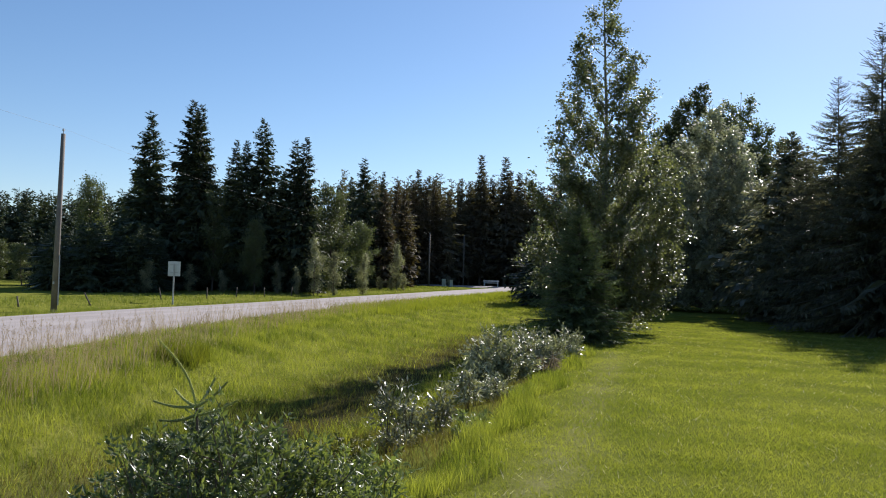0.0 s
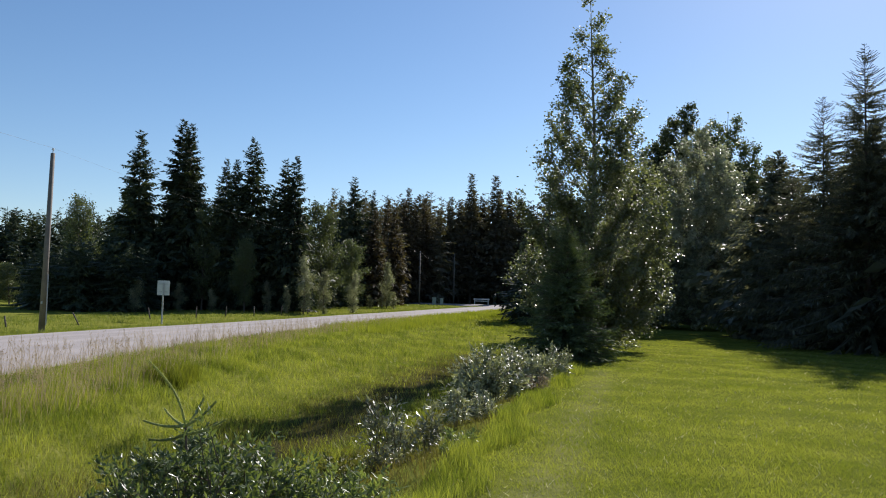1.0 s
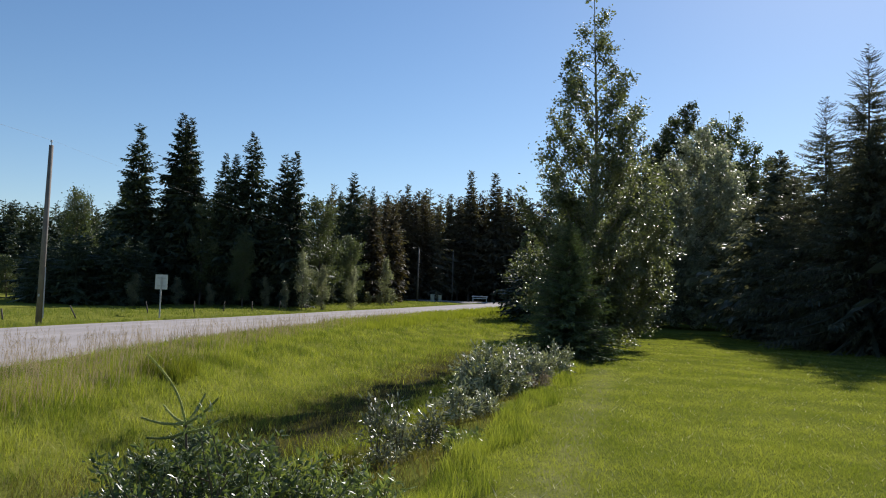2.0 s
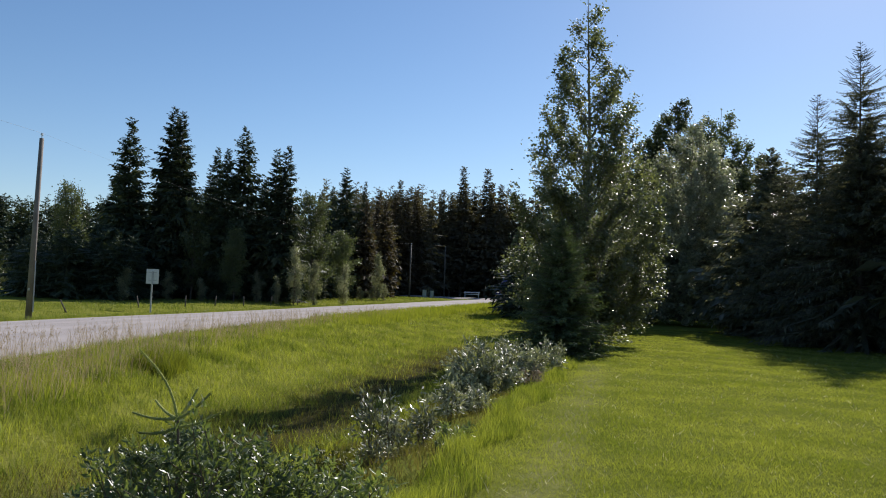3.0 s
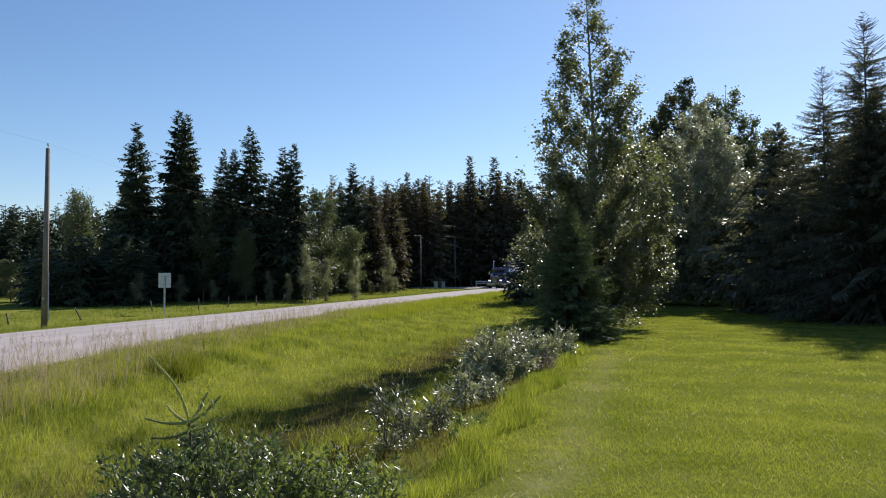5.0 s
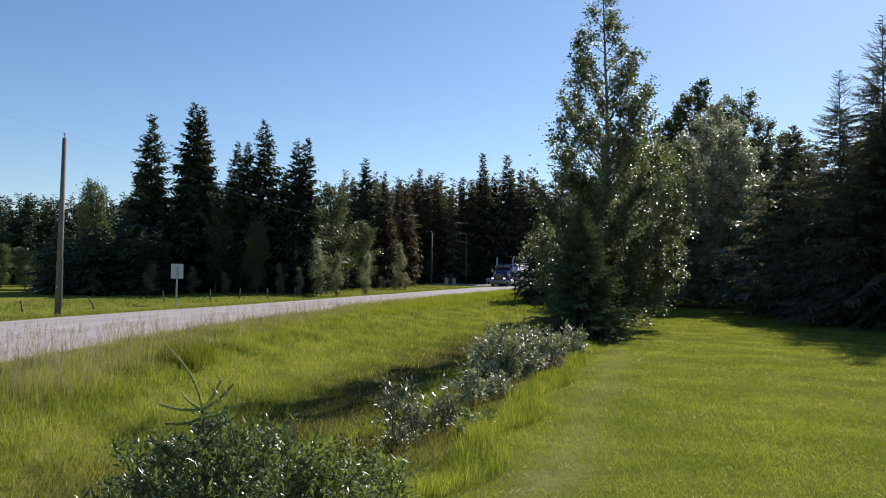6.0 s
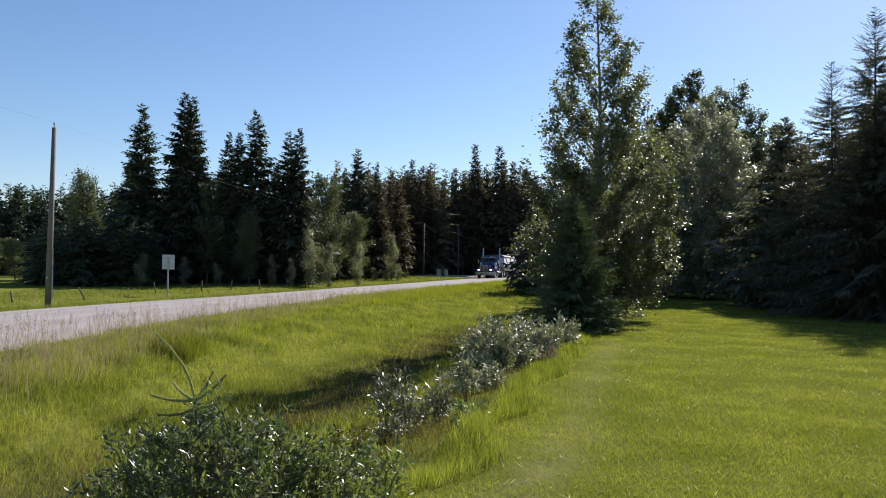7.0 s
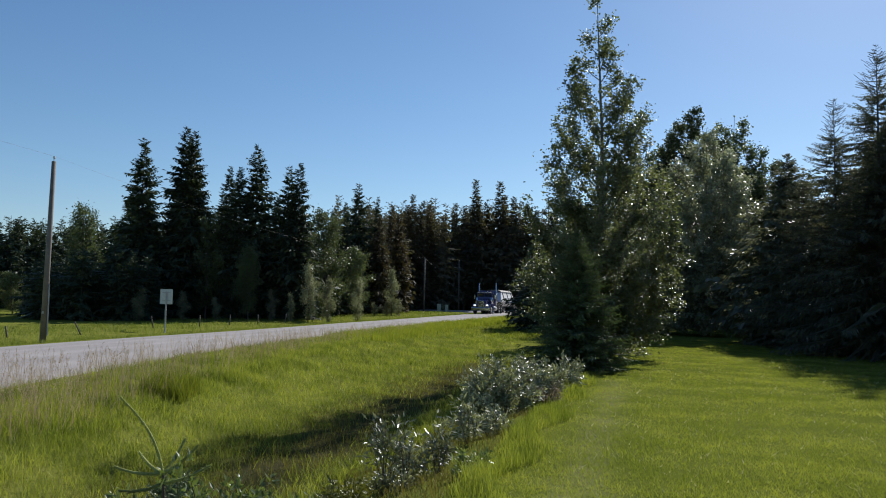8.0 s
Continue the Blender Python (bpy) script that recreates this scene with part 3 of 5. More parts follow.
far_woods("underwood", 35, brush, NEEDLE_FAR, "added spruce undergrowth that darkens the foot of the woods", 0.3, 11, 8, 6, 0.6, 0.36)
# added undergrowth, blocks the lit lawn so the space under the poplars reads dark
under = [(x, (62 if x < 17 else 76) + rw.uniform(0, 7), rw.uniform(3.5, 7)) for x in [rw.uniform(7, 36) for _ in range(70)]]
far_woods("underwood", 36, under, NEEDLE_FAR, "added undergrowth that deepens the shade under the trees behind the lawn", 0.34, 10, 8, 5, 0.7, 0.36)
# broadleaf trees and saplings along the wood's edge
pop = broadleaf(40, 11.0, 2.7, 50, 9000, 0.2, FAR_LEAF, BARK, "green poplar among the spruces", pose(-11.3, 80, 0.6), base=0.1, clump=0.45, name="broadleaf_tree")
tagged(pop, group="poplars at the wood's edge")
for i, (x, y, top, fat) in enumerate([(-36.0, 80, 11.8, 0.8), (-41.0, 76, 4.6, 1.5), (-44.5, 78, 5.0, 1.4), (-47.5, 80, 4.8, 1.5), (-38.5, 75, 4.4, 1.4), (-21.3, 72, 10.5, 0.75), (-13.0, 77, 9.6, 1.0), 
                                     (-9.0, 88, 8.5, 1.0), (-17.0, 70.5, 7.0, 0.9), (9.6, 68, 8.0, 1.0), (8.6, 146, 14.5, 1.0), (13.0, 147, 15.0, 1.1), (17.0, 146, 14.0, 1.1), (1.0, 143, 16, 0.8)]):
    stand(pop, x, y, top, 57 * i, fat, "poplars at the wood's edge", 11.0)
sap = broadleaf(41, 4.5, 0.95, 30, 3600, 0.1, SILVER_LEAF, TWIG, "pale grey-green willow sapling at the wood's edge", pose(-11.9, 72, 0.35), base=0.05, clump=0.22, name="willow_shrub")
sap.scale = (1, 1, 1.25)
tagged(sap, group="saplings at the wood's edge")
for i, (x, y, top, fat) in enumerate([(-15.1, 71, 3.4, 0.9), (-13.3, 71, 3.0, 0.9), (-10.2, 73, 4.6, 0.9), (-7.9, 77, 4.6, 0.9), (-5.5, 92, 6.6, 0.75), (-7.3, 90, 2.4, 1.6), (-4.7, 93, 2.9, 1.5), (-6.0, 91, 2.5, 1.6),
                                     (-24.3, 64, 3.2, 1.2), (0.7, 121, 3.0, 0.8), (-19.5, 69, 2.5, 1.2), (-22.2, 68.5, 3.0, 1.2)]):
    stand(sap, x, y, top, 77 * i, fat, "saplings at the wood's edge", 4.5)

# ---- trees beside the lawn ----
def near_spruce(seed, x, y, top, rad, label, levels=48, per=13, stations=22, mat=None, low=0.05, group="spruces beside the lawn", spray=0.27, blade=0.48, **kw):
    z = float(ground_z(x, y))
    s = spruce(seed, top - z, rad, levels, per, stations, mat or NEEDLE, label, pose(x, y, z - 0.05), low=low, spray=spray, blade=blade, spine=0.025, tip_r=0.012, **kw)
    return tagged(s, group=group)


near_spruce(50, 3.9, 22.5, 4.1, 1.65, "young green spruce at the lawn's edge", 48, 26, 26, NEEDLE_YOUNG, 0.03, group="", droop=0.1, gap=0.02, spray=0.27, blade=0.2, wide=0.85, hang=0.1, ragged=0.2)
DARK = "tall dense spruce shading the lawn"
TOPS = dict(bare=0.83, hang=0.55, ragged=0.25, wide=0.92)
near_spruce(51, 17.8, 35.2, 11.8, 3.4, DARK + ", with a bare twiggy top", 54, 17, 36, spray=0.2, blade=0.24, **TOPS)
near_spruce(52, 17.9, 31.8, 13.2, 3.9, DARK + ", with a bare twiggy top", 58, 17, 36, spray=0.2, blade=0.24, **TOPS)
near_spruce(53, 17.9, 38.5, 9.0, 2.8, DARK, 50, 17, 34, spray=0.2, blade=0.24, hang=0.5, ragged=0.3)
near_spruce(54, 21.0, 30.5, 12.4, 4.2, DARK, 46, 15, 26, spray=0.24, blade=0.26, hang=0.4)
near_spruce(55, 21.4, 37.5, 9.6, 4.0, DARK, 46, 15, 26, spray=0.24, blade=0.26, hang=0.4)
near_spruce(56, 19.3, 33.6, 10.8, 3.6, DARK, 46, 15, 26, spray=0.24, blade=0.26, hang=0.4)
near_spruce(57, 20.0, 26.0, 13.0, 4.0, DARK, 34, 12, 9, spray=0.7)
near_spruce(58, 21.5, 21.5, 13.0, 4.0, DARK, 34, 12, 9, spray=0.7)
near_spruce(59, 19.6, 44.0, 11.0, 3.7, DARK, 44, 13, 12, spray=0.5)
near_spruce(60, 24.0, 43.0, 12.0, 4.0, DARK, 34, 12, 9, spray=0.7)


def leafy_tree(name, seed, h, reach, n_limbs, leaves_n, leaf, mat, bark, label, m, steep=0.9, clump=0.2, facing=0.8, lean=(0, 0), hollow=0.3, group=""):
    """A straight trunk with upswept limbs whose tips fill the outline given by reach: pairs of height share and spread."""
    rng = np.random.default_rng(seed)
    trunk = np.array(grow(rng, (0, 0, -0.2), (lean[0], lean[1], 1), h, h * 0.0105, 14, 0.02, 0.02, 0.07))
    at = lambda f: np.array([np.interp(np.clip(f, 0, 1) * 14, np.arange(15), trunk[:, i]) for i in range(4)])
    fs, rs = [q[0] for q in reach], [q[1] for q in reach]
    grid = np.linspace(fs[0], 1.0, 200)
    mass = np.cumsum(np.interp(grid, fs, rs) ** 1.3 + 0.1)
    limb_lines, spots = [], []
    for k in range(n_limbs):
        f = float(np.interp((k + rng.random()) / n_limbs * mass[-1], mass, grid))
        R = float(np.interp(f, fs, rs)) * (0.45 + 0.6 * rng.random() ** 0.6)
        a = 2.4 * k + rng.normal() * 0.4
        out = np.array([math.cos(a), math.sin(a), 0])
        base = at(max(f - R * steep / h, 0.03 + 0.05 * rng.random()))
        end = at(f)[:3] + out * R
        bend = base[:3] * 0.5 + end * 0.5 + out * R * 0.14 - np.array([0, 0, 0.10 * R])
        g = np.linspace(0, 1, 8)[:, None]
        ln = base[:3] * (1 - g) ** 2 + bend * 2 * g * (1 - g) + end * g ** 2 + rng.normal(size=(8, 3)) * 0.025 * R * g
        limb_lines.append([(*q, (base[3] * 0.4 + 0.004) * (1 - u) + 0.005) for q, u in zip(ln, g[:, 0])])
        way = unit(end - ln[4])
        for r in range(9):
            u = hollow + (1 - hollow) * rng.random() ** 0.8
            c = np.array([np.interp(u * 7, np.arange(8), ln[:, i]) for i in range(3)])
            tw = grow(rng, c, unit(rng.normal(size=3) * 0.75 + way * 0.7 + np.array([0, 0, 0.35])), (0.22 * R + 0.18) * rng.uniform(0.6, 1.3), 0.009, 4, 0.16, 0.04)
            limb_lines.append(tw)
            spots += [(*e[:3], 0.35 + R) for e in np.array(tw)[1:]]
    spots += [(*at(f)[:3], 0.3) for f in np.linspace(0.8, 1.0, 12)]
    spots = np.array(spots)
    full = spots[:, 3] * rng.uniform(0.25, 1.0, len(spots))
    pick = rng.choice(len(spots), leaves_n, p=full / full.sum())
    c = spots[pick, :3] + rng.normal(size=(leaves_n, 3)) * clump * rng.uniform(0.2, 1.0, (leaves_n, 1))
    c = c[c[:, 2] > 0.12]
    V, F = leaf_quads(rng, c, leaf * rng.uniform(0.7, 1.3, len(c)), leaf * 0.8 * rng.uniform(0.7, 1.2, len(c)), np.array([0, 0, -0.15]), np.array([0.25, -0.42, 0.87]) * facing, 0.15, 1.0)
    root = tagged(put(name, None, m=m), label, "tree", group)
    v, f = tubes([[tuple(q) for q in trunk]], 8)
    put("trunk", mesh_arrays("trunk", v, f, bark, True), root)
    v, f = tubes(limb_lines, 3)
    tagged(put("branching", mesh_arrays("branching", v, f, bark), root), kind="stuff")
    put("crown", mesh_arrays("crown", V, F, mat), root)
    return root


def grown(name, seed, x, y, top, reach, n_limbs, leaves_n, leaf, mat, label, **kw):
    z = float(ground_z(x, y))
    return leafy_tree(name, seed, top - z, reach, n_limbs, leaves_n, leaf, mat, ASPEN_BARK, label, pose(x, y, z - 0.05), **kw)


grown("aspen_tree", 61, 6.2, 29.5, 13.6, [(0.02, 1.2), (0.1, 2.2), (0.26, 2.9), (0.42, 2.75), (0.58, 2.2), (0.72, 1.6), (0.86, 0.95), (1.0, 0.3)], 130, 72000, 0.115, ASPEN_LEAF,
      "tall aspen with glinting leaves and a thin crown top", steep=1.25, clump=0.17, lean=(-0.065, 0), hollow=0.25, facing=1.6)
POPLAR = "silvery poplar with shining leaves beside the lawn"
OVAL = [(0.06, 3.0), (0.2, 3.9), (0.4, 4.2), (0.6, 3.9), (0.75, 3.1), (0.9, 1.7), (1.0, 0.4)]
ROUND = [(0.1, 1.6), (0.35, 2.3), (0.6, 2.6), (0.8, 2.6), (0.92, 1.9), (1.0, 0.7)]
grown("poplar_tree", 62, 18.9, 56.0, 15.0, OVAL, 200, 85000, 0.18, POPLAR_LEAF, POPLAR, facing=1.7, steep=0.7, clump=0.26, hollow=0.45, group="poplars beside the lawn")
grown("poplar_tree", 64, 15.2, 59.0, 12.6, [(f, r * 0.8) for f, r in OVAL], 90, 30000, 0.17, POPLAR_LEAF, POPLAR, facing=1.5, steep=0.7, clump=0.3, hollow=0.4, group="poplars beside the lawn")
grown("aspen_tree", 66, 7.7, 47.5, 7.4, [(f, r * 0.38) for f, r in OVAL], 60, 12000, 0.13, FAR_LEAF, "bushy green aspen in the row along the lawn", steep=0.8, clump=0.25, group="aspens along the lawn")
# the last two are hidden behind the tall aspen, added to shade the ditch
for q, (x, y, top, fat) in enumerate([(7.3, 41.0, 5.8, 0.36), (6.1, 34.5, 4.4, 0.27), (9.4, 41.0, 7.5, 0.5), (8.0, 36.0, 5.5, 0.4)]):
    grown("aspen_tree", 80 + q, x, y, top, [(f, r * fat) for f, r in OVAL], 44, 9000, 0.12, FAR_LEAF, "bushy green aspen in the row along the lawn", steep=0.8, clump=0.22, group="aspens along the lawn")
TALL = "tall green poplar behind the lawn"
for q, (x, y, top, fat, n) in enumerate([(22.9, 70.0, 20.6, 1.1, 42000), (26.8, 70.5, 20.0, 0.95, 22000), (29.8, 70.0, 15.8, 1.3, 34000), (18.6, 71.0, 17.0, 1.0, 20000)]):
    grown("poplar_tree", 70 + q, x, y, top, [(f, r * fat) for f, r in ROUND], 90, n, 0.22, FAR_LEAF, TALL, steep=1.1, clump=0.28, hollow=0.5, facing=1.2, group="poplars beside the lawn")


# ---- willows in the ditch ----
def willow(seed, x, y, top, rad, leaves_n, mat, label, leaf=0.055, stems=16, bare=0.15, narrow=0.34):
    """Many upright stems from one root with narrow pointed leaves."""
    rng = np.random.default_rng(seed)
    z = float(ground_z(x, y))
    h = top - z
    lines, spots, ways = [], [], []
    for k in range(stems):
        a, r = rng.uniform(0, 6.28), rad * math.sqrt(rng.random())
        hh = h * (1 - 0.45 * (r / rad) ** 2) * rng.uniform(0.75, 1.05)
        ln = grow(rng, (0.25 * r * math.cos(a), 0.25 * r * math.sin(a), -0.05), (0.75 * r * math.cos(a) / hh, 0.75 * r * math.sin(a) / hh, 1), hh, 0.009, 7, 0.07, 0.02)
        lines.append(ln)
        p = np.array(ln)[:, :3]
        for t in range(4):
            g = rng.uniform(0.3, 0.95) * 7
            c = np.array([np.interp(g, np.arange(8), p[:, i]) for i in range(3)])
            tw = grow(rng, c, unit(rng.normal(size=3) * 0.7 + np.array([math.cos(a) * 0.5, math.sin(a) * 0.5, 1.0])), hh * 0.28, 0.004, 4, 0.12)
            lines.append(tw)
            for e in np.array(tw)[1:]:
                spots.append(e[:3])
        for g in np.linspace(bare * 7, 7, 9):
            spots.append([np.interp(g, np.arange(8), p[:, i]) for i in range(3)])
    spots = np.array(spots)
    c = spots[rng.integers(0, len(spots), leaves_n)] + rng.normal(size=(leaves_n, 3)) * 0.4 * leaf
    c = c[c[:, 2] > 0.04]
    away = unit(c - np.array([0, 0, h * 0.3]))
    V, F = leaf_quads(rng, c, leaf * rng.uniform(0.6, 1.35, len(c)), leaf * narrow * rng.uniform(0.8, 1.2, len(c)), away * 1.0 + np.array([0, 0, 0.6]), np.array([0.25, -0.5, 0.85]) * 1.4, 0.15, 0.85)
    root = tagged(put("willow_shrub", None, m=pose(x, y, z)), label, "shrub", "willows in the ditch")
    v, f = tubes(lines, 4)
    tagged(put("branching", mesh_arrays("branching", v, f, TWIG), root), kind="stuff")
    put("foliage", mesh_arrays("foliage", V, F, mat), root)
    return root


GREY = "grey-leaved willow shrub in the ditch"
willow(80, -0.62, 9.7, 0.50, 0.22, 420, SILVER_LEAF, GREY, 0.085, 8, 0.35)
willow(98, -0.36, 9.5, 0.30, 0.22, 460, SILVER_LEAF, GREY, 0.075, 9, 0.25)
willow(99, -0.5, 8.9, 0.02, 0.35, 800, SILVER_LEAF, "low grey willow suckers in the ditch", 0.065, 14, 0.15)
willow(81, -0.02, 9.9, 0.54, 0.16, 330, SILVER_LEAF, GREY, 0.09, 5, 0.4)
willow(82, 0.42, 11.5, 0.56, 0.2, 420, SILVER_LEAF, GREY, 0.09, 7, 0.3)
willow(83, 1.1, 14.6, 0.86, 0.85, 4300, SILVER_LEAF, "broad dense grey-leaved willow in the ditch", 0.105, 34, 0.1)
willow(84, 1.95, 16.0, 0.84, 0.75, 2700, SILVER_LEAF, GREY, 0.105, 24, 0.15)
willow(85, 2.75, 17.6, 0.72, 0.5, 1500, SILVER_LEAF, GREY, 0.1, 15, 0.15)
willow(86, 0.82, 12.1, 0.26, 0.3, 1500, SILVER_LEAF, "low silvery willow in the ditch", 0.065, 16, 0.05)
willow(87, 0.36, 8.7, 0.24, 0.3, 1300, WILLOW_LEAF, "dark green willow shrub in the ditch", 0.065, 16, 0.1)
willow(88, -0.40, 4.9, 0.68, 0.2, 1300, WILLOW_LEAF, "glossy dark willow stems in the ditch", 0.055, 10, 0.1)
willow(89, -0.72, 4.9, 0.60, 0.24, 420, SILVER_LEAF, "thin grey willow stems in the ditch", 0.05, 12, 0.4)
willow(90, -0.95, 8.3, 0.1, 0.6, 1700, YELLOW_LEAF, "yellow-green herbs in the ditch", 0.06, 18, 0.1, 0.4)
willow(91, -0.1, 9.0, -0.02, 0.45, 1000, YELLOW_LEAF, "yellowing herbs among the willows", 0.06, 14, 0.1, 0.4)
willow(92, 0.15, 7.4, -0.25, 0.3, 300, STRAW, "dry brown weed stems in the ditch", 0.04, 12, 0.3, 0.3)
willow(93, 1.65, 14.3, 0.05, 0.45, 900, YELLOW_LEAF, "pale yellowing herbs under the willow", 0.06, 14, 0.1, 0.4)
willow(100, 2.05, 14.9, 0.35, 0.35, 500, STRAW, "pale dry grass stems beside the willow", 0.07, 16, 0.3, 0.2)

# the broad bush close to the camera
BUSH = "leafy green willow bush beside the young spruce"
willow(94, -0.98, 3.72, 1.0, 0.75, 22000, WILLOW_LEAF, BUSH, 0.04, 60, 0.05, 0.42)
willow(95, -0.66, 4.1, 0.84, 0.5, 9500, WILLOW_LEAF, BUSH, 0.04, 34, 0.05, 0.42)
willow(96, -0.98, 3.1, 1.05, 0.44, 9500, WILLOW_LEAF, "leafy green willow bush in front of the young spruce", 0.036, 44, 0.05, 0.42)
willow(97, -1.3, 3.3, 0.86, 0.4, 6000, WILLOW_LEAF, "leafy green willow bush in front of the young spruce", 0.036, 30, 0.05, 0.42)


def sapling():
    """A young spruce with a bare curved leader and a crown of fresh shoots."""
    rng = np.random.default_rng(7)
    x, y = -1.02, 3.3
    z = float(ground_z(x, y))
    root = tagged(put("spruce_sapling", None, m=pose(x, y, z)), "young spruce with a long bare leader above the bush", "tree")
    w = 1.06 - z
    v, f = tubes([[(0, 0, -0.05, 0.012), (0.01, 0, w * 0.5, 0.009), (0.01, 0, w * 0.85, 0.006), (0, 0, w, 0.005)]], 7)
    put("trunk", mesh_arrays("trunk", v, f, TWIG, True), root)

    def shoot(a, b, bend, r, n, needle=0.02):
        a, b = np.array(a), np.array(b)
        pts = [a + (b - a) * k / 8 + np.array(bend) * math.sin(math.pi * k / 8) for k in range(9)]
        vv, ff = tubes([[(*p, r * (1 - 0.4 * k / 8)) for k, p in enumerate(pts)]], 6)
        g = rng.uniform(0, 8, n)
        c = np.stack([np.interp(g, np.arange(9), np.array(pts)[:, i]) for i in range(3)], 1)
        nv, nf = leaf_quads(rng, c, needle * rng.uniform(0.7, 1.1, n), 0.0028, unit(b - a) * 1.3, fold=0.1)
        return np.concatenate([vv, nv]), np.concatenate([ff, nf + len(vv)])

    v, f = shoot((0, 0, w), (-0.172, 0.0, w + 0.275), (0.03, 0, 0.008), 0.0054, 520, 0.013)
    put("leader", mesh_arrays("leader", v, f, SHOOT), root, "long bare curved leading shoot")
    tips = [(-0.2, 0.05, 0.012), (-0.125, -0.08, -0.045), (0.165, 0.03, 0.028), (0.14, -0.05, 0.115), (0.045, 0.10, 0.11), (-0.12, 0.08, 0.06), (0.11, -0.1, -0.06), (-0.07, 0.14, -0.11), (0.09, 0.08, -0.09)]
    for k, t in enumerate(tips):
        zz = w - (0.0 if k in (0, 3, 4, 5) else 0.035 if k < 6 else 0.14)
        v, f = shoot((0, 0, zz), (t[0], t[1], w + t[2]), (0, 0, -0.012), 0.0068, 340, 0.012)
        put("shoot", mesh_arrays("shoot", v, f, SHOOT), root)
    for k in range(64):
        g = rng.uniform(0.1, 0.93)
        a, L = rng.uniform(0, 6.28), (0.48 * (1 - g) + 0.12) * rng.uniform(0.7, 1.1)
        tip = np.array([L * math.cos(a), L * math.sin(a), w * g + 0.25 * L])
        v, f = shoot((0, 0, w * g), tip, (0, 0, -0.03), 0.0045, 200, 0.02)
        vs, fs = [v], [f]
        for s in range(5):
            q = rng.uniform(0.35, 0.95)
            st = np.array([0, 0, w * g]) + (tip - np.array([0, 0, w * g])) * q
            a2 = a + rng.choice([-0.8, 0.8]) + rng.normal() * 0.15
            v2, f2 = shoot(st, st + np.array([math.cos(a2), math.sin(a2), 0.25]) * L * 0.35, (0, 0, -0.01), 0.003, 90, 0.018)
            fs.append(f2 + sum(len(q_) for q_ in vs))
            vs.append(v2)
        put("branch", mesh_arrays("branch", np.concatenate(vs), np.concatenate(fs), NEEDLE_YOUNG), root)
    # bare side leaders that stick up out of the bush
    for (bx, by, bh, lx) in [(-0.16, -0.1, 0.14, 0.03), (-0.22, -0.05, 0.12, 0.0)]:
        v, f = shoot((bx, by, w - 0.24), (bx + lx, by, w - 0.24 + bh), (0.004, 0, 0), 0.0045, 120)
        put("shoot", mesh_arrays("shoot", v, f, SHOOT), root)


sapling()


def lone_shoot(x, y, top):
    """The tip of another young spruce, close to the camera."""
    rng = np.random.default_rng(17)
    z = float(ground_z(x, y))
    root = tagged(put("spruce_sapling", None, m=pose(x, y, z)), "slender dark green spruce seedling with a bare tip", "tree")
    h = top - z
    v, f = tubes([[(0.03 * math.sin(k), 0, h * k / 6, 0.011 * (1 - k / 7.5)) for k in range(7)]], 6)
    put("trunk", mesh_arrays("trunk", v, f, TWIG, True), root)
    for k in range(16):
        g, a = rng.uniform(0.1, 0.75), rng.uniform(0, 6.28)
        L = 0.3 * (1 - g) + 0.08
        n = 150
        q = rng.uniform(0, 1, n)[:, None]
        tip = np.array([math.cos(a) * L, math.sin(a) * L, 0.3 * L])
        nv, nf = leaf_quads(rng, np.array([0, 0, h * g]) + tip * q, 0.02, 0.003, unit(tip) * 1.3, fold=0.1)
        put("branch", mesh_arrays("branch", nv, nf, NEEDLE_YOUNG), root)
    n = 420
    c = np.stack([np.zeros(n), np.zeros(n), rng.uniform(h * 0.55, h, n)], 1)
    nv, nf = leaf_quads(rng, c, 0.026, 0.0045, np.array([0, 0, 0.9]), fold=0.1)
    put("leader", mesh_arrays("leader", nv, nf, NEEDLE_YOUNG), root)


lone_shoot(-1.52, 2.6, 1.11)


# ---- grass ----
def blades(rng, x, y, z, h, w, lean):
    """Bent tapering blades: two faces each, as quads that end in a narrow tip."""
    n = len(x)
    a = rng.uniform(0, 6.28, n)
    b = rng.uniform(0, 6.28, n)
    base = np.stack([x, y, z - 0.02], 1)
    side = np.stack([np.cos(a), np.sin(a), np.zeros(n)], 1) * (w / 2)[:, None]
    way = np.stack([np.cos(b), np.sin(b), np.zeros(n)], 1) * (h * lean)[:, None]
    up = np.array([0, 0, 1.0]) * h[:, None]
    mid, tip = base + up * 0.6 + way * 0.35, base + up + way
    V = np.stack([base - side, base + side, mid + side * 0.7, mid - side * 0.7, tip], 1).reshape(-1, 3)
    i = np.arange(n)[:, None] * 5
    T = np.concatenate([i + np.array([[0, 1, 2]]), i + np.array([[0, 2, 3]]), i + np.array([[3, 2, 4]])])
    return V, T


def short_blades(rng, x, y, z, h, w, lean):
    """One narrow leaning face for every blade of a mown lawn."""
    n = len(x)
    a, b = rng.uniform(0, 6.28, n), rng.uniform(0, 6.28, n)
    base = np.stack([x, y, z - 0.01], 1)
    side = np.stack([np.cos(a), np.sin(a), np.zeros(n)], 1) * (w / 2)[:, None]
    tip = base + np.stack([np.cos(b) * lean * h, np.sin(b) * lean * h, h], 1)
    return np.stack([base - side, base + side, tip], 1).reshape(-1, 3), np.arange(3 * n).reshape(n, 3)


def clumpy(x, y, s, seed=0.0):
    return 0.5 + 0.5 * np.sin(x * s + 1.7 * np.sin(y * s * 0.8 + seed)) * np.cos(y * s * 1.1 + 1.3 * np.sin(x * s * 0.7 + seed))


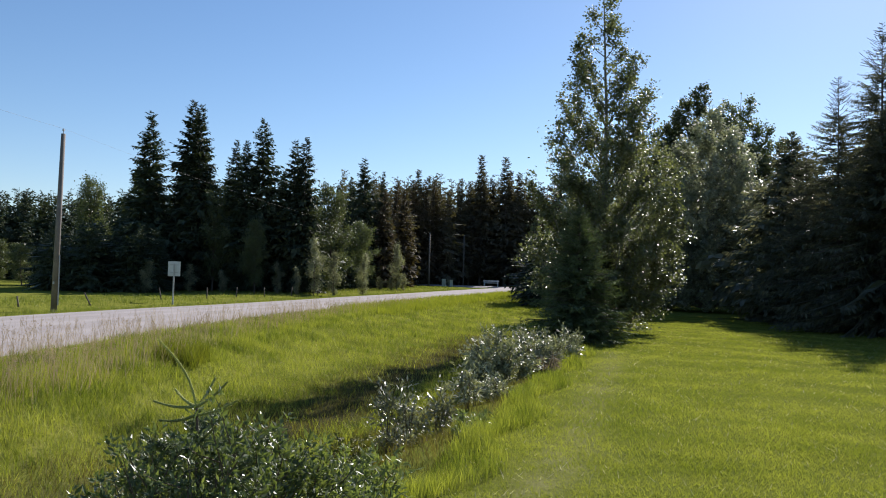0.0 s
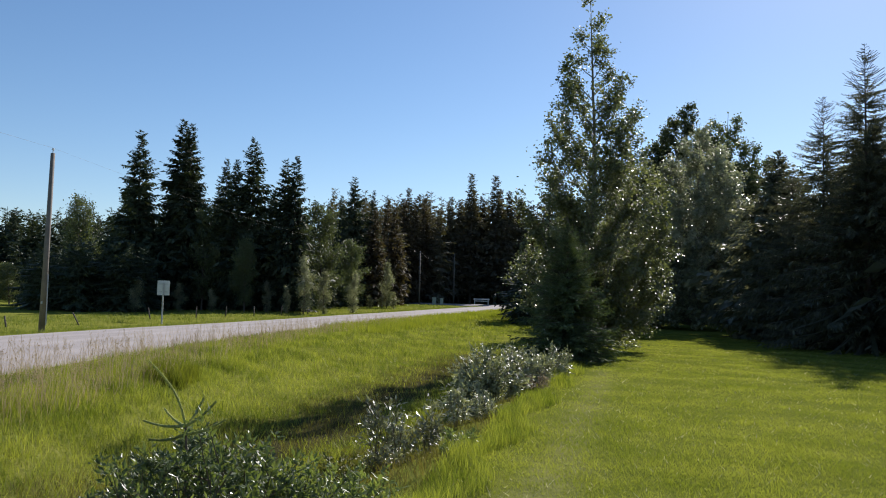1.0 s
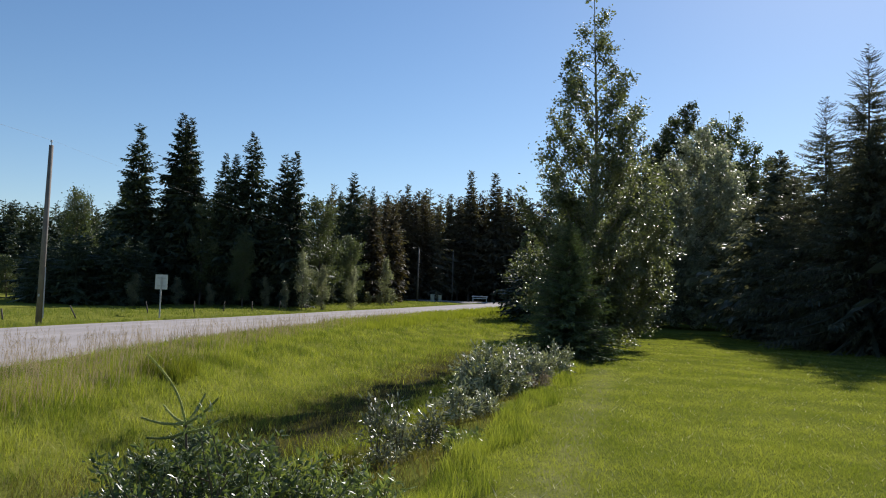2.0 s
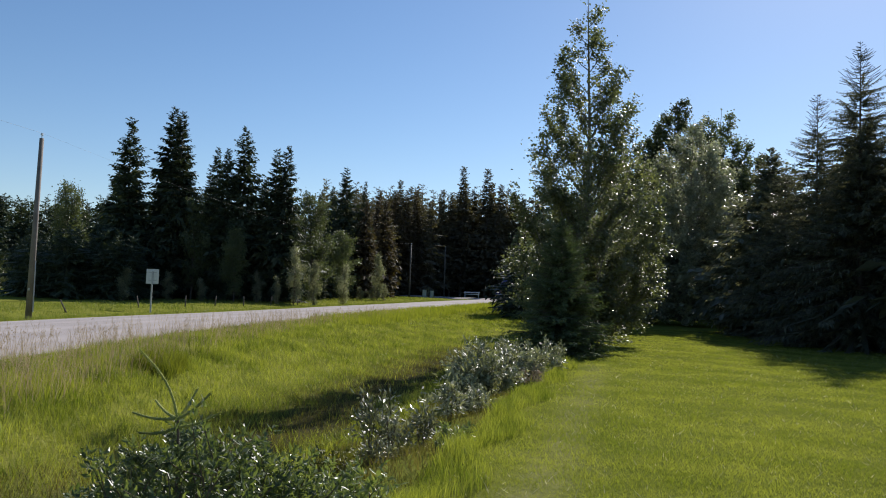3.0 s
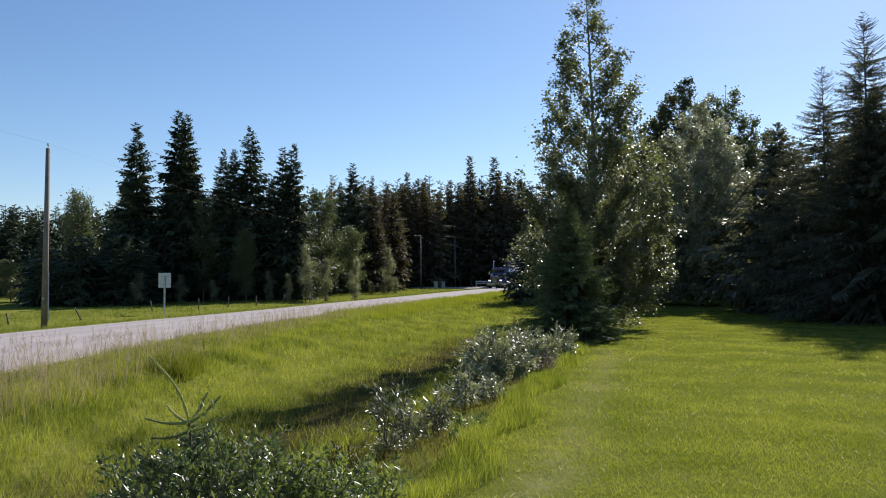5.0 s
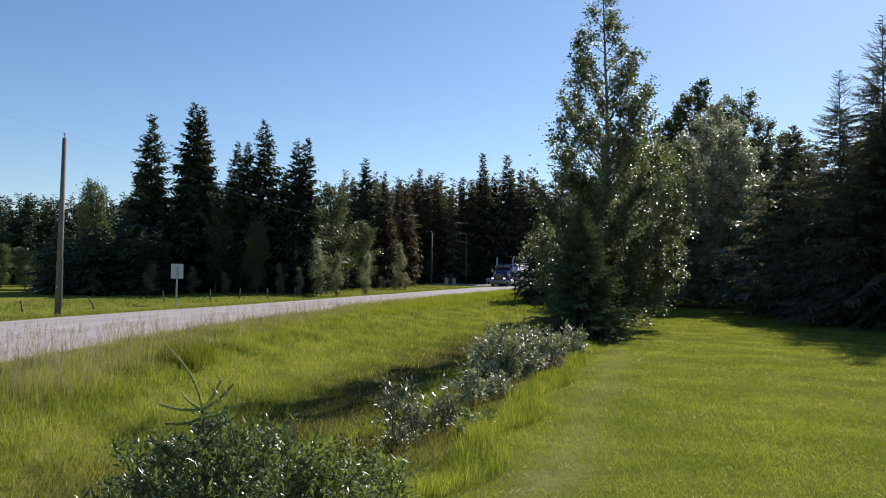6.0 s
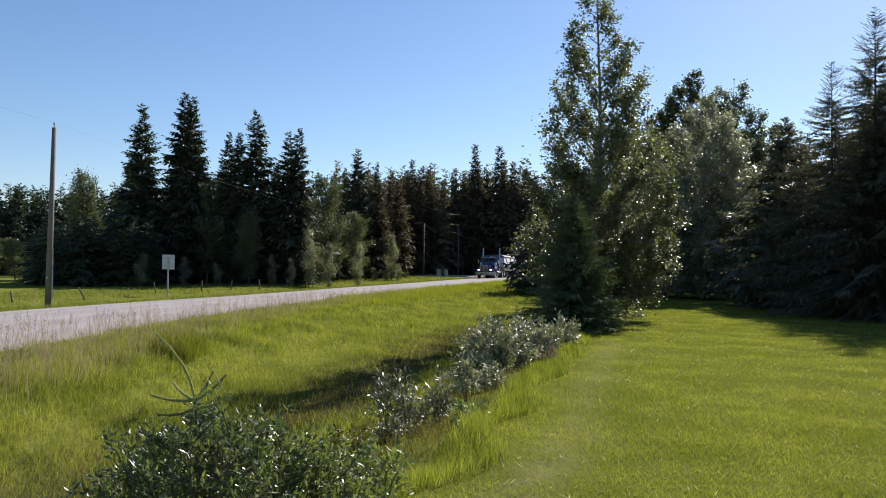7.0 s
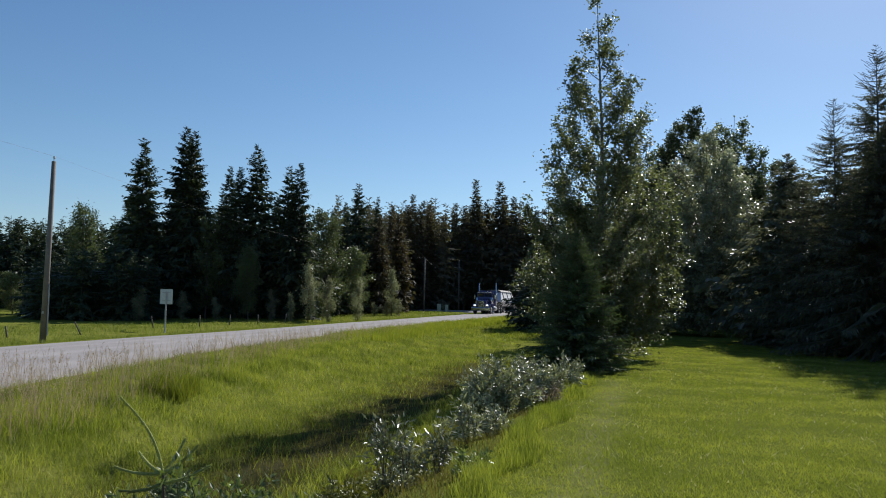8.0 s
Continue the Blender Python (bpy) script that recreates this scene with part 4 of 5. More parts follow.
def grass_field(name, seed, n, y0, y1, side0, side1, h0, h1, w0, lean, mat, label, power=1.0, keep_if=None, maker=blades):
    """Blades between two curves side0(y) and side1(y), denser near y0."""
    rng = np.random.default_rng(seed)
    y = y0 * (y1 / y0) ** (rng.random(n) ** power)
    a, b = side0(y), side1(y)
    x = a + (b - a) * rng.random(n)
    if keep_if is not None:
        ok = keep_if(x, y, rng)
        x, y = x[ok], y[ok]
    n = len(x)
    cl = clumpy(x, y, 1.1, seed) * 0.45 + clumpy(x, y, 3.7, seed + 1) * 0.25 + 0.3 * clumpy(x + 0.3 * y, y, 7.9, seed + 2)
    h = (h0 + (h1 - h0) * cl) * rng.uniform(0.65, 1.2, n)
    V, T = maker(rng, x, y, ground_z(x, y), h, w0 * (0.6 + y / 14) * rng.uniform(0.7, 1.3, n), lean * rng.uniform(0.3, 1.3, n))
    tagged(put(name, mesh_arrays(name, V, T, mat)), label, "grass", kind="stuff")


def edge(y):
    return np.interp(y, EY, EX)


def bank(y):
    return np.interp(y, RY, RX) + ROAD_W / 2


def in_ditch(x, y):
    return np.exp(-((edge(y) - x - 4.2 - 0.07 * np.clip(y - 12, -8, 25)) / 1.5) ** 2)


grass_field("lawn_grass", 1, 380000, 3.6, 48, lambda y: edge(y) - 0.5, lambda y: 0.62 * y + 2, 0.02, 0.07, 0.006, 1.0, LAWN_BLADE, "short mown bright green lawn grass", 0.85, None, short_blades)
grass_field("lawn_flowers", 9, 2600, 4.0, 30, lambda y: edge(y) - 0.3, lambda y: 0.62 * y + 2, 0.045, 0.07, 0.012, 1.6, FLECK, "pale yellow flecks and weeds in the lawn", 0.9, None, short_blades)
grass_field("long_grass", 2, 140000, 4.0, 60, lambda y: np.maximum(bank(y) + 0.1, -0.62 * y - 3), lambda y: edge(y) - 2.4, 0.05, 0.32, 0.0055, 0.8, TALL_BLADE, "long yellow-green grass on the ditch bank", 0.8, lambda x, y, r: r.random(len(x)) > in_ditch(x, y) * 0.93)
grass_field("edge_grass", 3, 13000, 4.0, 34, lambda y: edge(y) - 0.4, lambda y: edge(y) + 0.2 * np.sin(y * 2.1) + 0.12, 0.04, 0.30, 0.005, 0.5, TALL_BLADE, "unmown bright grass along the lawn's edge", 1.0)
grass_field("ditch_grass", 4, 36000, 4.0, 36, lambda y: edge(y) - 6.0 - 0.07 * (y - 12), lambda y: edge(y) - 0.4, 0.04, 0.2, 0.007, 0.7, DITCH_BLADE, "brown-green sedge, darkened for shade, in the ditch bottom", 1.0)
grass_field("bank_grass", 5, 34000, 9.0, 110, lambda y: bank(y) - 0.1, lambda y: bank(y) + 2.6, 0.14, 0.34, 0.006, 0.5, TALL_BLADE, "tall grass along the road's edge", 0.9)
grass_field("bend_grass", 10, 22000, 42.0, 112, lambda y: bank(y) - 0.2, lambda y: bank(y) + 3.5, 0.3, 0.55, 0.006, 0.4, VERGE_BLADE, "tall bright grass inside the bend", 0.9)
grass_field("seed_stalks", 6, 1500, 9.0, 60, lambda y: bank(y) - 0.3, lambda y: bank(y) + 2.0, 0.35, 0.65, 0.005, 0.3, STRAW, "thin brownish seed stalks along the road's edge", 0.9)


def seeded_grass(seed, n, y0, y1, off0, off1, label):
    """Thin leaning stalks, each with a loose head of small spikelets."""
    rng = np.random.default_rng(seed)
    y = y0 * (y1 / y0) ** rng.random(n)
    x = bank(y) + off0 + (off1 - off0) * rng.random(n)
    ok = rng.random(n) < 0.25 + 0.75 * clumpy(x, y, 0.9, seed)
    x, y = x[ok], y[ok]
    n = len(x)
    z, h = ground_z(x, y), rng.uniform(0.4, 0.8, n)
    base = np.stack([x, y, z], 1)
    tip = base + np.stack([rng.normal(size=n) * 0.12, rng.normal(size=n) * 0.12, h], 1)
    wide = np.array([0.0025, 0, 0])
    stalk = np.stack([base - wide, base + wide, tip + wide * 0.5, tip - wide * 0.5], 1).reshape(-1, 3)
    k = 9
    g = rng.uniform(0.68, 1.02, (n, k, 1))
    c = (base[:, None] + (tip - base)[:, None] * g + rng.normal(size=(n, k, 3)) * 0.016).reshape(-1, 3)
    v, f = leaf_quads(rng, c, 0.035 * rng.uniform(0.6, 1.3, n * k), 0.010, np.array([0, 0, 1.2]))
    V = np.concatenate([stalk, v])
    tagged(put("seed_heads", mesh_arrays("seed_heads", V, np.arange(len(V)).reshape(-1, 4), STRAW)), label, "grass", kind="stuff")


seeded_grass(12, 2600, 11.0, 60, -0.5, 2.2, "reddish brown grass seed heads along the road's edge")
grass_field("tussock", 13, 1500, 16.8, 18.2, lambda y: -6.2 + 0 * y, lambda y: -5.3 + 0 * y, 0.3, 0.6, 0.006, 0.5, VERGE_BLADE, "dark green tussock of tall grass on the bank")
grass_field("verge_grass", 7, 42000, 20, 115, lambda y: np.interp(y, RY, RX) - ROAD_W / 2 - 14, lambda y: np.interp(y, RY, RX) - ROAD_W / 2 - 0.1, 0.1, 0.26, 0.005, 0.6, VERGE_DULL, "grassy verge across the road", 0.9)
grass_field("far_grass", 8, 26000, 55, 120, lambda y: bank(y) + 0.3, lambda y: bank(y) + 14, 0.12, 0.3, 0.006, 0.6, VERGE_BLADE, "long grass inside the bend", 0.9)


# ---- poles, wires, sign, fence ----
def power_pole(x, y, top, lean_x=0.0, group="power poles along the road", label="weathered grey wooden power pole", arm=False):
    z = float(ground_z(x, y))
    root = tagged(put("power_pole", None, m=pose(x, y, z)), label, "power pole", group)
    h = top - z
    part("post", rod(bmesh.new(), (0, 0, -0.4), (lean_x, 0, h - 0.25), 0.15, 0.1, 12), OLD_WOOD, root, smooth=True)
    part("insulator_pin", rod(bmesh.new(), (lean_x, 0, h - 0.3), (lean_x, 0, h - 0.08), 0.02, 0.02, 6), GALV, root)
    bm = rod(bmesh.new(), (lean_x, 0, h - 0.1), (lean_x, 0, h), 0.07, 0.05, 8)
    part("insulator", bm, PORCELAIN, root, "pale glazed insulator")
    if arm:
        bm = rod(bmesh.new(), (lean_x + 0.12, -0.02, h * 0.32), (lean_x + 0.14, -0.02, h * 0.05), 0.03, 0.03, 6)
        part("cable_guard", bm, GALV, root)
        part("tag", box(bmesh.new(), lean_x * 0.2, -0.16, h * 0.17, 0.09, 0.01, 0.12), GALV, root)
    return (x + lean_x, y, top)


def wire(a, b, sag, r, label="thin bare power line sagging between poles"):
    a, b = np.array(a), np.array(b)
    s = np.linspace(0, 1, 40)
    p = a + (b - a) * s[:, None] - np.array([0, 0, 1.0]) * (4 * sag * s * (1 - s))[:, None]
    v, f = tubes([[(*q, r) for q in p]], 5)
    tagged(put("power_line", mesh_arrays("power_line", v, f, WIRE, True)), label, "wire", "power lines")


top_a = power_pole(-18.54, 37.3, 8.62, 0.06, label="tall weathered wooden power pole beside the road", arm=True)
top_b = power_pole(-2.25, 121.5, 9.6)
top_c = power_pole(3.45, 135.0, 10.2)
top_d = power_pole(-18.6, -34.0, 8.6)
wire(top_a, top_b, 1.5, 0.003)
wire(top_d, top_a, 1.0, 0.004)
wire(top_b, top_c, 1.6, 0.008)
wire(top_c, (40.0, 160.0, 12.0), 1.4, 0.008)


def road_sign(x, y):
    z = float(ground_z(x, y))
    root = tagged(put("road_sign", None, m=pose(x, y, z, 0, 0, 8)), "back of a grey metal road sign on a single post", "road sign")
    part("post", box(bmesh.new(), 0, -0.045, 1.25, 0.09, 0.07, 2.7, 0.008), GALV, root)
    plate = part("plate", box(bmesh.new(), 0, 0, 2.15 - z, 0.76, 0.012, 0.94, 0.004), SIGN_BACK, root, "bare aluminium back of the plate")
    for k in (-0.25, 0.25):
        part("bracket", box(bmesh.new(), 0, -0.02, 2.15 - z + k, 0.5, 0.025, 0.05), GALV, plate)
        part("bolt", rod(bmesh.new(), (0, -0.1, 2.15 - z + k), (0, -0.08, 2.15 - z + k), 0.014, 0.014, 6), GALV, plate)


road_sign(-17.25, 50.0)


def fence_post(x, y, h, lean):
    z = float(ground_z(x, y))
    root = tagged(put("fence_post", None, m=pose(x, y, z, 0, lean, 0)), "short weathered leaning wooden fence post in the grass", "fence post", "posts across the road")
    bm = rod(bmesh.new(), (0, 0, -0.3), (0, 0, h), 0.045, 0.04, 8)
    part("stake", bm, BARK, root, smooth=True)


for k, (x, y, h, lean) in enumerate([(-19.6, 43.5, 0.75, -28), (-18.9, 52.5, 0.8, -12), (-17.2, 57.0, 0.85, 0), (-16.0, 60.5, 0.8, 4), (-14.6, 64, 0.8, -3), (-13.2, 68, 0.8, 5), (-20.5, 37.8, 0.5, -10), (-11.6, 72.5, 0.8, 2)]):
    fence_post(x, y, h, lean)


def barrier(x, y, turn):
    z = float(ground_z(x, y))
    root = tagged(put("road_barrier", None, m=pose(x, y, z, 0, 0, turn)), "low white board barrier on two posts at the bend", "barrier")
    for s in (-1, 1):
        part("post", box(bmesh.new(), s * 1.1, 0.06, 0.6, 0.14, 0.12, 1.5, 0.01), WHITE_BOARD, root)
    part("board", box(bmesh.new(), 0, -0.03, 1.22, 2.6, 0.05, 0.2, 0.008), WHITE_BOARD, root)
    part("board", box(bmesh.new(), 0, -0.03, 0.92, 2.4, 0.05, 0.12, 0.008), WHITE_BOARD, root)


barrier(7.75, 126.0, 4)


def cabinet(x, y, sx, h):
    z = float(ground_z(x, y))
    root = tagged(put("utility_cabinet", None, m=pose(x, y, z)), "small pale green utility cabinet in the grass", "utility box", "utility cabinets")
    part("body", box(bmesh.new(), 0, 0, h / 2, sx, 0.5, h, 0.03), PALE_BOX, root)
    part("lid", box(bmesh.new(), 0, 0, h + 0.03, sx + 0.08, 0.58, 0.07, 0.02), PALE_BOX, root)
    part("door", box(bmesh.new(), 0, -0.262, h * 0.5, sx * 0.8, 0.02, h * 0.75, 0.005), PALE_BOX, root)


cabinet(0.1, 119.0, 0.6, 1.1)
cabinet(1.25, 119.4, 0.5, 1.0)

# ---- vehicles ----
PAINT = surface("deep blue truck paint", (0.035, 0.038, 0.13), (0.05, 0.052, 0.18), 1.5, 0.22, 0.0, 0.03, spec=0.8)
CHROME = surface("polished chrome", (0.62, 0.62, 0.63), (0.78, 0.78, 0.79), 3.0, 0.12, 1.0, 0)
DULL_CHROME = surface("dusty steel", (0.30, 0.30, 0.31), (0.42, 0.42, 0.43), 2.0, 0.4, 0.8, 0.1)
RUBBER = surface("tyre rubber", (0.015, 0.015, 0.016), (0.03, 0.029, 0.028), 6.0, 0.85, relief=0.3)
FRAME_BLACK = surface("black chassis paint", (0.015, 0.015, 0.016), (0.035, 0.034, 0.033), 3.0, 0.6, relief=0.1)
HOPPER = surface("dusty white hopper paint", (0.58, 0.56, 0.54), (0.76, 0.74, 0.72), 1.2, 0.5, relief=0.1)
LOAD_DARK = surface("dark hopper chute", (0.05, 0.048, 0.045), (0.11, 0.10, 0.095), 2.0, 0.7, relief=0.2)
AMBER = surface("amber lens", (0.55, 0.20, 0.02), (0.65, 0.27, 0.03), 4.0, 0.2, relief=0)
CAR_WHITE = surface("white car paint", (0.68, 0.68, 0.67), (0.8, 0.8, 0.79), 1.0, 0.2, relief=0, spec=0.7)
glass, gnt, gb = tree_of("dark cab glass")
gb.inputs["Base Color"].default_value = (0.02, 0.023, 0.026, 1)
gb.inputs["Roughness"].default_value = 0.06
gb.inputs["Specular IOR Level"].default_value = 0.8
# headlight lens: a weak emission stands for the glint on it
lamp, lnt, lb = tree_of("glinting headlight")
lb.inputs["Base Color"].default_value = (0.8, 0.8, 0.78, 1)
lb.inputs["Emission Color"].default_value = (1.0, 0.97, 0.88, 1)
lb.inputs["Emission Strength"].default_value = 0.9

WHEELS = []


def wheel(parent, x, y, r, w, label="black tyre on a steel rim"):
    """Axle along x; the wheel's own space has its hub at the origin."""
    bm = bmesh.new()
    bmesh.ops.create_cone(bm, cap_ends=True, segments=20, radius1=r, radius2=r, depth=w, matrix=pose(0, 0, 0, 0, 90, 0))
    bmesh.ops.bevel(bm, geom=[e for e in bm.edges if abs(e.verts[0].co.x - e.verts[1].co.x) < 1e-5], offset=0.04, segments=2, affect="EDGES")
    hub = part("wheel", rod(bmesh.new(), (-w * 0.52, 0, 0), (w * 0.52, 0, 0), r * 0.22, r * 0.22, 10), DULL_CHROME, parent, m=pose(x, y, r))
    part("tyre", bm, RUBBER, hub)
    bm = bmesh.new()
    for s in (-1, 1):
        bmesh.ops.create_cone(bm, cap_ends=True, segments=10, radius1=r * 0.58, radius2=r * 0.5, depth=0.03, matrix=pose(s * w * 0.5, 0, 0, 0, 90 * s, 0))
    part("rim", bm, DULL_CHROME, hub)
    WHEELS.append((hub, x, y, r))


def prism(bm, profile, x0, x1, in0=1.0):
    """A side profile of (y, z) points stretched between x0 and x1."""
    a = [bm.verts.new((x0, y, z)) for y, z in profile]
    b = [bm.verts.new((x1, y, z)) for y, z in profile]
    n = len(profile)
    bm.faces.new(a)
    bm.faces.new(b[::-1])
    for i in range(n):
        bm.faces.new((a[i], b[i], b[(i + 1) % n], a[(i + 1) % n]))
    return bm


def make_tractor():
    """Nose along -y, origin on the ground under the bumper."""
    root = tagged(put("semi_truck", None), "dark blue long-nosed semi truck with chrome stacks and glinting headlights", "truck")
    p = lambda n, bm, mat, lab="", parent=root, sm_=False: part(n, bm, mat, parent, lab, smooth=sm_)
    p("chassis", box(bmesh.new(), 0, 3.9, 0.75, 0.9, 7.4, 0.25, 0.02), FRAME_BLACK)
    bump_ = box(bmesh.new(), 0, 0.1, 0.62, 2.5, 0.22, 0.42, 0.05)
    p("bumper", bump_, CHROME, "polished chrome bumper")
    hood = prism(bmesh.new(), [(0.35, 0.95), (0.3, 1.55), (0.45, 1.78), (2.1, 2.02), (2.1, 0.95)], -0.68, 0.68)
    bmesh.ops.bevel(hood, geom=list(hood.edges), offset=0.07, segments=2, affect="EDGES")
    hd = p("hood", hood, PAINT)
    p("grille", box(bmesh.new(), 0, 0.27, 1.27, 0.86, 0.06, 0.92, 0.04), CHROME, "upright chrome grille", hd)
    for k in range(9):
        part("grille_bar", box(bmesh.new(), -0.34 + 0.085 * k, 0.235, 1.27, 0.03, 0.02, 0.8), FRAME_BLACK, hd)
    for s in (-1, 1):
        fend = prism(bmesh.new(), [(0.3, 0.75), (0.34, 1.12), (0.7, 1.32), (1.5, 1.34), (1.95, 1.05), (2.05, 0.72), (1.85, 0.72), (1.6, 1.12), (0.85, 1.12), (0.6, 0.75)], s * 0.66, s * 1.2)
        p("fender", fend, PAINT)
        hl = p("headlight", box(bmesh.new(), s * 0.82, 0.24, 1.12, 0.4, 0.14, 0.24, 0.05), CHROME)
        part("lens", box(bmesh.new(), s * 0.82, 0.155, 1.12, 0.32, 0.03, 0.17, 0.01), lamp, hl, "headlight lens with its glint as a faint glow")
        p("mirror", box(bmesh.new(), s * 1.42, 2.25, 2.25, 0.2, 0.1, 0.5, 0.03), CHROME)
        p("air_cleaner", rod(bmesh.new(), (s * 0.98, 2.0, 1.35), (s * 0.98, 2.0, 2.15), 0.2, 0.2, 12), CHROME, "round chrome air cleaner", root, True)
        st = rod(bmesh.new(), (s * 1.16, 3.75, 0.9), (s * 1.16, 3.75, 3.8), 0.085, 0.085, 10)
        rod(st, (s * 1.16, 3.75, 3.8), (s * 1.16, 3.85, 4.1), 0.085, 0.08, 10)
        p("exhaust_stack", st, CHROME, "tall chrome exhaust stack", root, True)
        p("heat_shield", rod(bmesh.new(), (s * 1.16, 3.75, 1.7), (s * 1.16, 3.75, 2.7), 0.115, 0.115, 10), DULL_CHROME, "", root, True)
        p("fuel_tank", rod(bmesh.new(), (s * 0.95, 2.5, 0.72), (s * 0.95, 4.2, 0.72), 0.32, 0.32, 14), DULL_CHROME, "round steel fuel tank", root, True)
        p("side_window", box(bmesh.new(), s * 1.07, 2.85, 2.4, 0.02, 0.75, 0.5, 0.004), glass)
        p("step", box(bmesh.new(), s * 1.1, 2.3, 0.55, 0.3, 0.5, 0.05), DULL_CHROME)
        p("marker_light", box(bmesh.new(), s * 0.8, 2.15, 2.93, 0.09, 0.12, 0.07, 0.02), AMBER)
        p("mud_flap", box(bmesh.new(), s * 0.95, 7.5, 0.62, 0.55, 0.02, 0.7), FRAME_BLACK)
    p("horn", rod(bmesh.new(), (0.35, 2.15, 2.98), (0.35, 2.7, 2.98), 0.07, 0.03, 8), CHROME)
    cab = prism(bmesh.new(), [(2.1, 1.0), (2.1, 2.0), (2.32, 2.75), (2.5, 2.88), (3.5, 2.9), (3.5, 1.0)], -1.05, 1.05)
    bmesh.ops.bevel(cab, geom=list(cab.edges), offset=0.05, segments=2, affect="EDGES")
    cb = p("cab", cab, PAINT)
    for s in (-1, 1):
        m = pose(s * 0.48, 2.18, 2.36, 16.3, 0, 0)
        part("windshield", box(bmesh.new(), 0, -0.02, 0, 0.88, 0.02, 0.62, 0.005, m), glass, cb, "dark split windshield pane")
    part("sun_visor", box(bmesh.new(), 0, 2.2, 2.8, 2.0, 0.35, 0.05, 0.01, None), CHROME, cb, "chrome sun visor")
    sl = box(bmesh.new(), 0, 4.15, 2.05, 2.2, 1.2, 2.1, 0.09)
    p("sleeper", sl, PAINT)
    p("fifth_wheel", box(bmesh.new(), 0, 6.1, 1.12, 0.9, 0.9, 0.16, 0.05), FRAME_BLACK)
    for s in (-1, 1):
        wheel(root, s * 1.02, 1.2, 0.5, 0.3)
        for yy in (5.5, 6.8):
            wheel(root, s * 0.93, yy, 0.5, 0.6)
    return root


def make_trailer():
    """Belly-dump trailer; origin on the ground under the king pin, rear along +y."""
    root = tagged(put("dump_trailer", None), "dusty white dump trailer with sloping ends and a dark tarpaulin", "trailer")
    p = lambda n, bm, mat, lab="": part(n, bm, mat, root, lab)
    hop = bmesh.new()
    lo = [hop.verts.new(q) for q in ((-0.7, 2.6, 1.0), (0.7, 2.6, 1.0), (0.7, 7.2, 1.0), (-0.7, 7.2, 1.0))]
    mi = [hop.verts.new(q) for q in ((-1.25, 0.5, 1.65), (1.25, 0.5, 1.65), (1.25, 9.3, 1.65), (-1.25, 9.3, 1.65))]
    hi = [hop.verts.new(q) for q in ((-0.85, 1.9, 2.95), (0.85, 1.9, 2.95), (0.85, 7.9, 2.95), (-0.85, 7.9, 2.95))]
    hop.faces.new(lo)
    hop.faces.new(hi)
    for a, b in ((lo, mi), (mi, hi)):
        for i in range(4):
            hop.faces.new((a[i], a[(i + 1) % 4], b[(i + 1) % 4], b[i]))
    bmesh.ops.bevel(hop, geom=list(hop.edges), offset=0.04, segments=1, affect="EDGES")
    p("hopper", hop, HOPPER)
    p("chute", box(bmesh.new(), 0, 4.9, 0.65, 0.9, 2.2, 0.35, 0.03), LOAD_DARK, "dark discharge chute under the hopper")
    tarp = rod(bmesh.new(), (0, 1.7, 2.78), (0, 8.1, 2.78), 0.88, 0.88, 18)
    for v in tarp.verts:
        v.co.z = max(2.97, 2.97 + (v.co.z - 2.78) * 0.35)
    p("tarpaulin", tarp, LOAD_DARK, "dark rolled tarpaulin over the load")
    for s in (-1, 1):
        p("top_rail", box(bmesh.new(), s * 0.88, 4.9, 2.93, 0.1, 6.2, 0.1, 0.01), DULL_CHROME)
        p("side_rail", box(bmesh.new(), s * 1.27, 4.9, 1.65, 0.08, 8.9, 0.14, 0.01), HOPPER)
        for yy in (2.4, 4.9, 7.4):
            p("side_rib", rod(bmesh.new(), (s * 1.24, yy, 1.7), (s * 0.9, yy, 2.9), 0.06, 0.06, 6), LOAD_DARK)
        fr = rod(bmesh.new(), (s * 0.6, -0.6, 1.3), (s * 1.05, 1.4, 1.6), 0.09, 0.09, 6)
        p("gooseneck", fr, FRAME_BLACK)
        fr = rod(bmesh.new(), (s * 0.6, 7.0, 1.15), (s * 0.6, 10.4, 1.15), 0.1, 0.1, 6)
        p("rear_frame", fr, FRAME_BLACK)
        p("strut", rod(bmesh.new(), (s * 0.9, 9.9, 1.15), (s * 1.0, 8.8, 1.7), 0.06, 0.06, 6), HOPPER)
        p("landing_leg", box(bmesh.new(), s * 0.75, 2.2, 0.95, 0.12, 0.12, 1.0), FRAME_BLACK)
        p("rear_flap", box(bmesh.new(), s * 0.9, 10.5, 0.7, 0.55, 0.03, 0.75), FRAME_BLACK)
        p("tail_light", box(bmesh.new(), s * 0.9, 10.45, 1.2, 0.2, 0.06, 0.1), AMBER)
    p("end_bulkhead", box(bmesh.new(), 0, 0.46, 1.65, 2.4, 0.07, 0.16), HOPPER)
    p("coupling_plate", box(bmesh.new(), 0, 0.0, 1.25, 1.0, 1.2, 0.1), FRAME_BLACK)
    for s in (-1, 1):
        for yy in (8.5, 9.75):
            wheel(root, s * 0.93, yy, 0.5, 0.6)
    return root


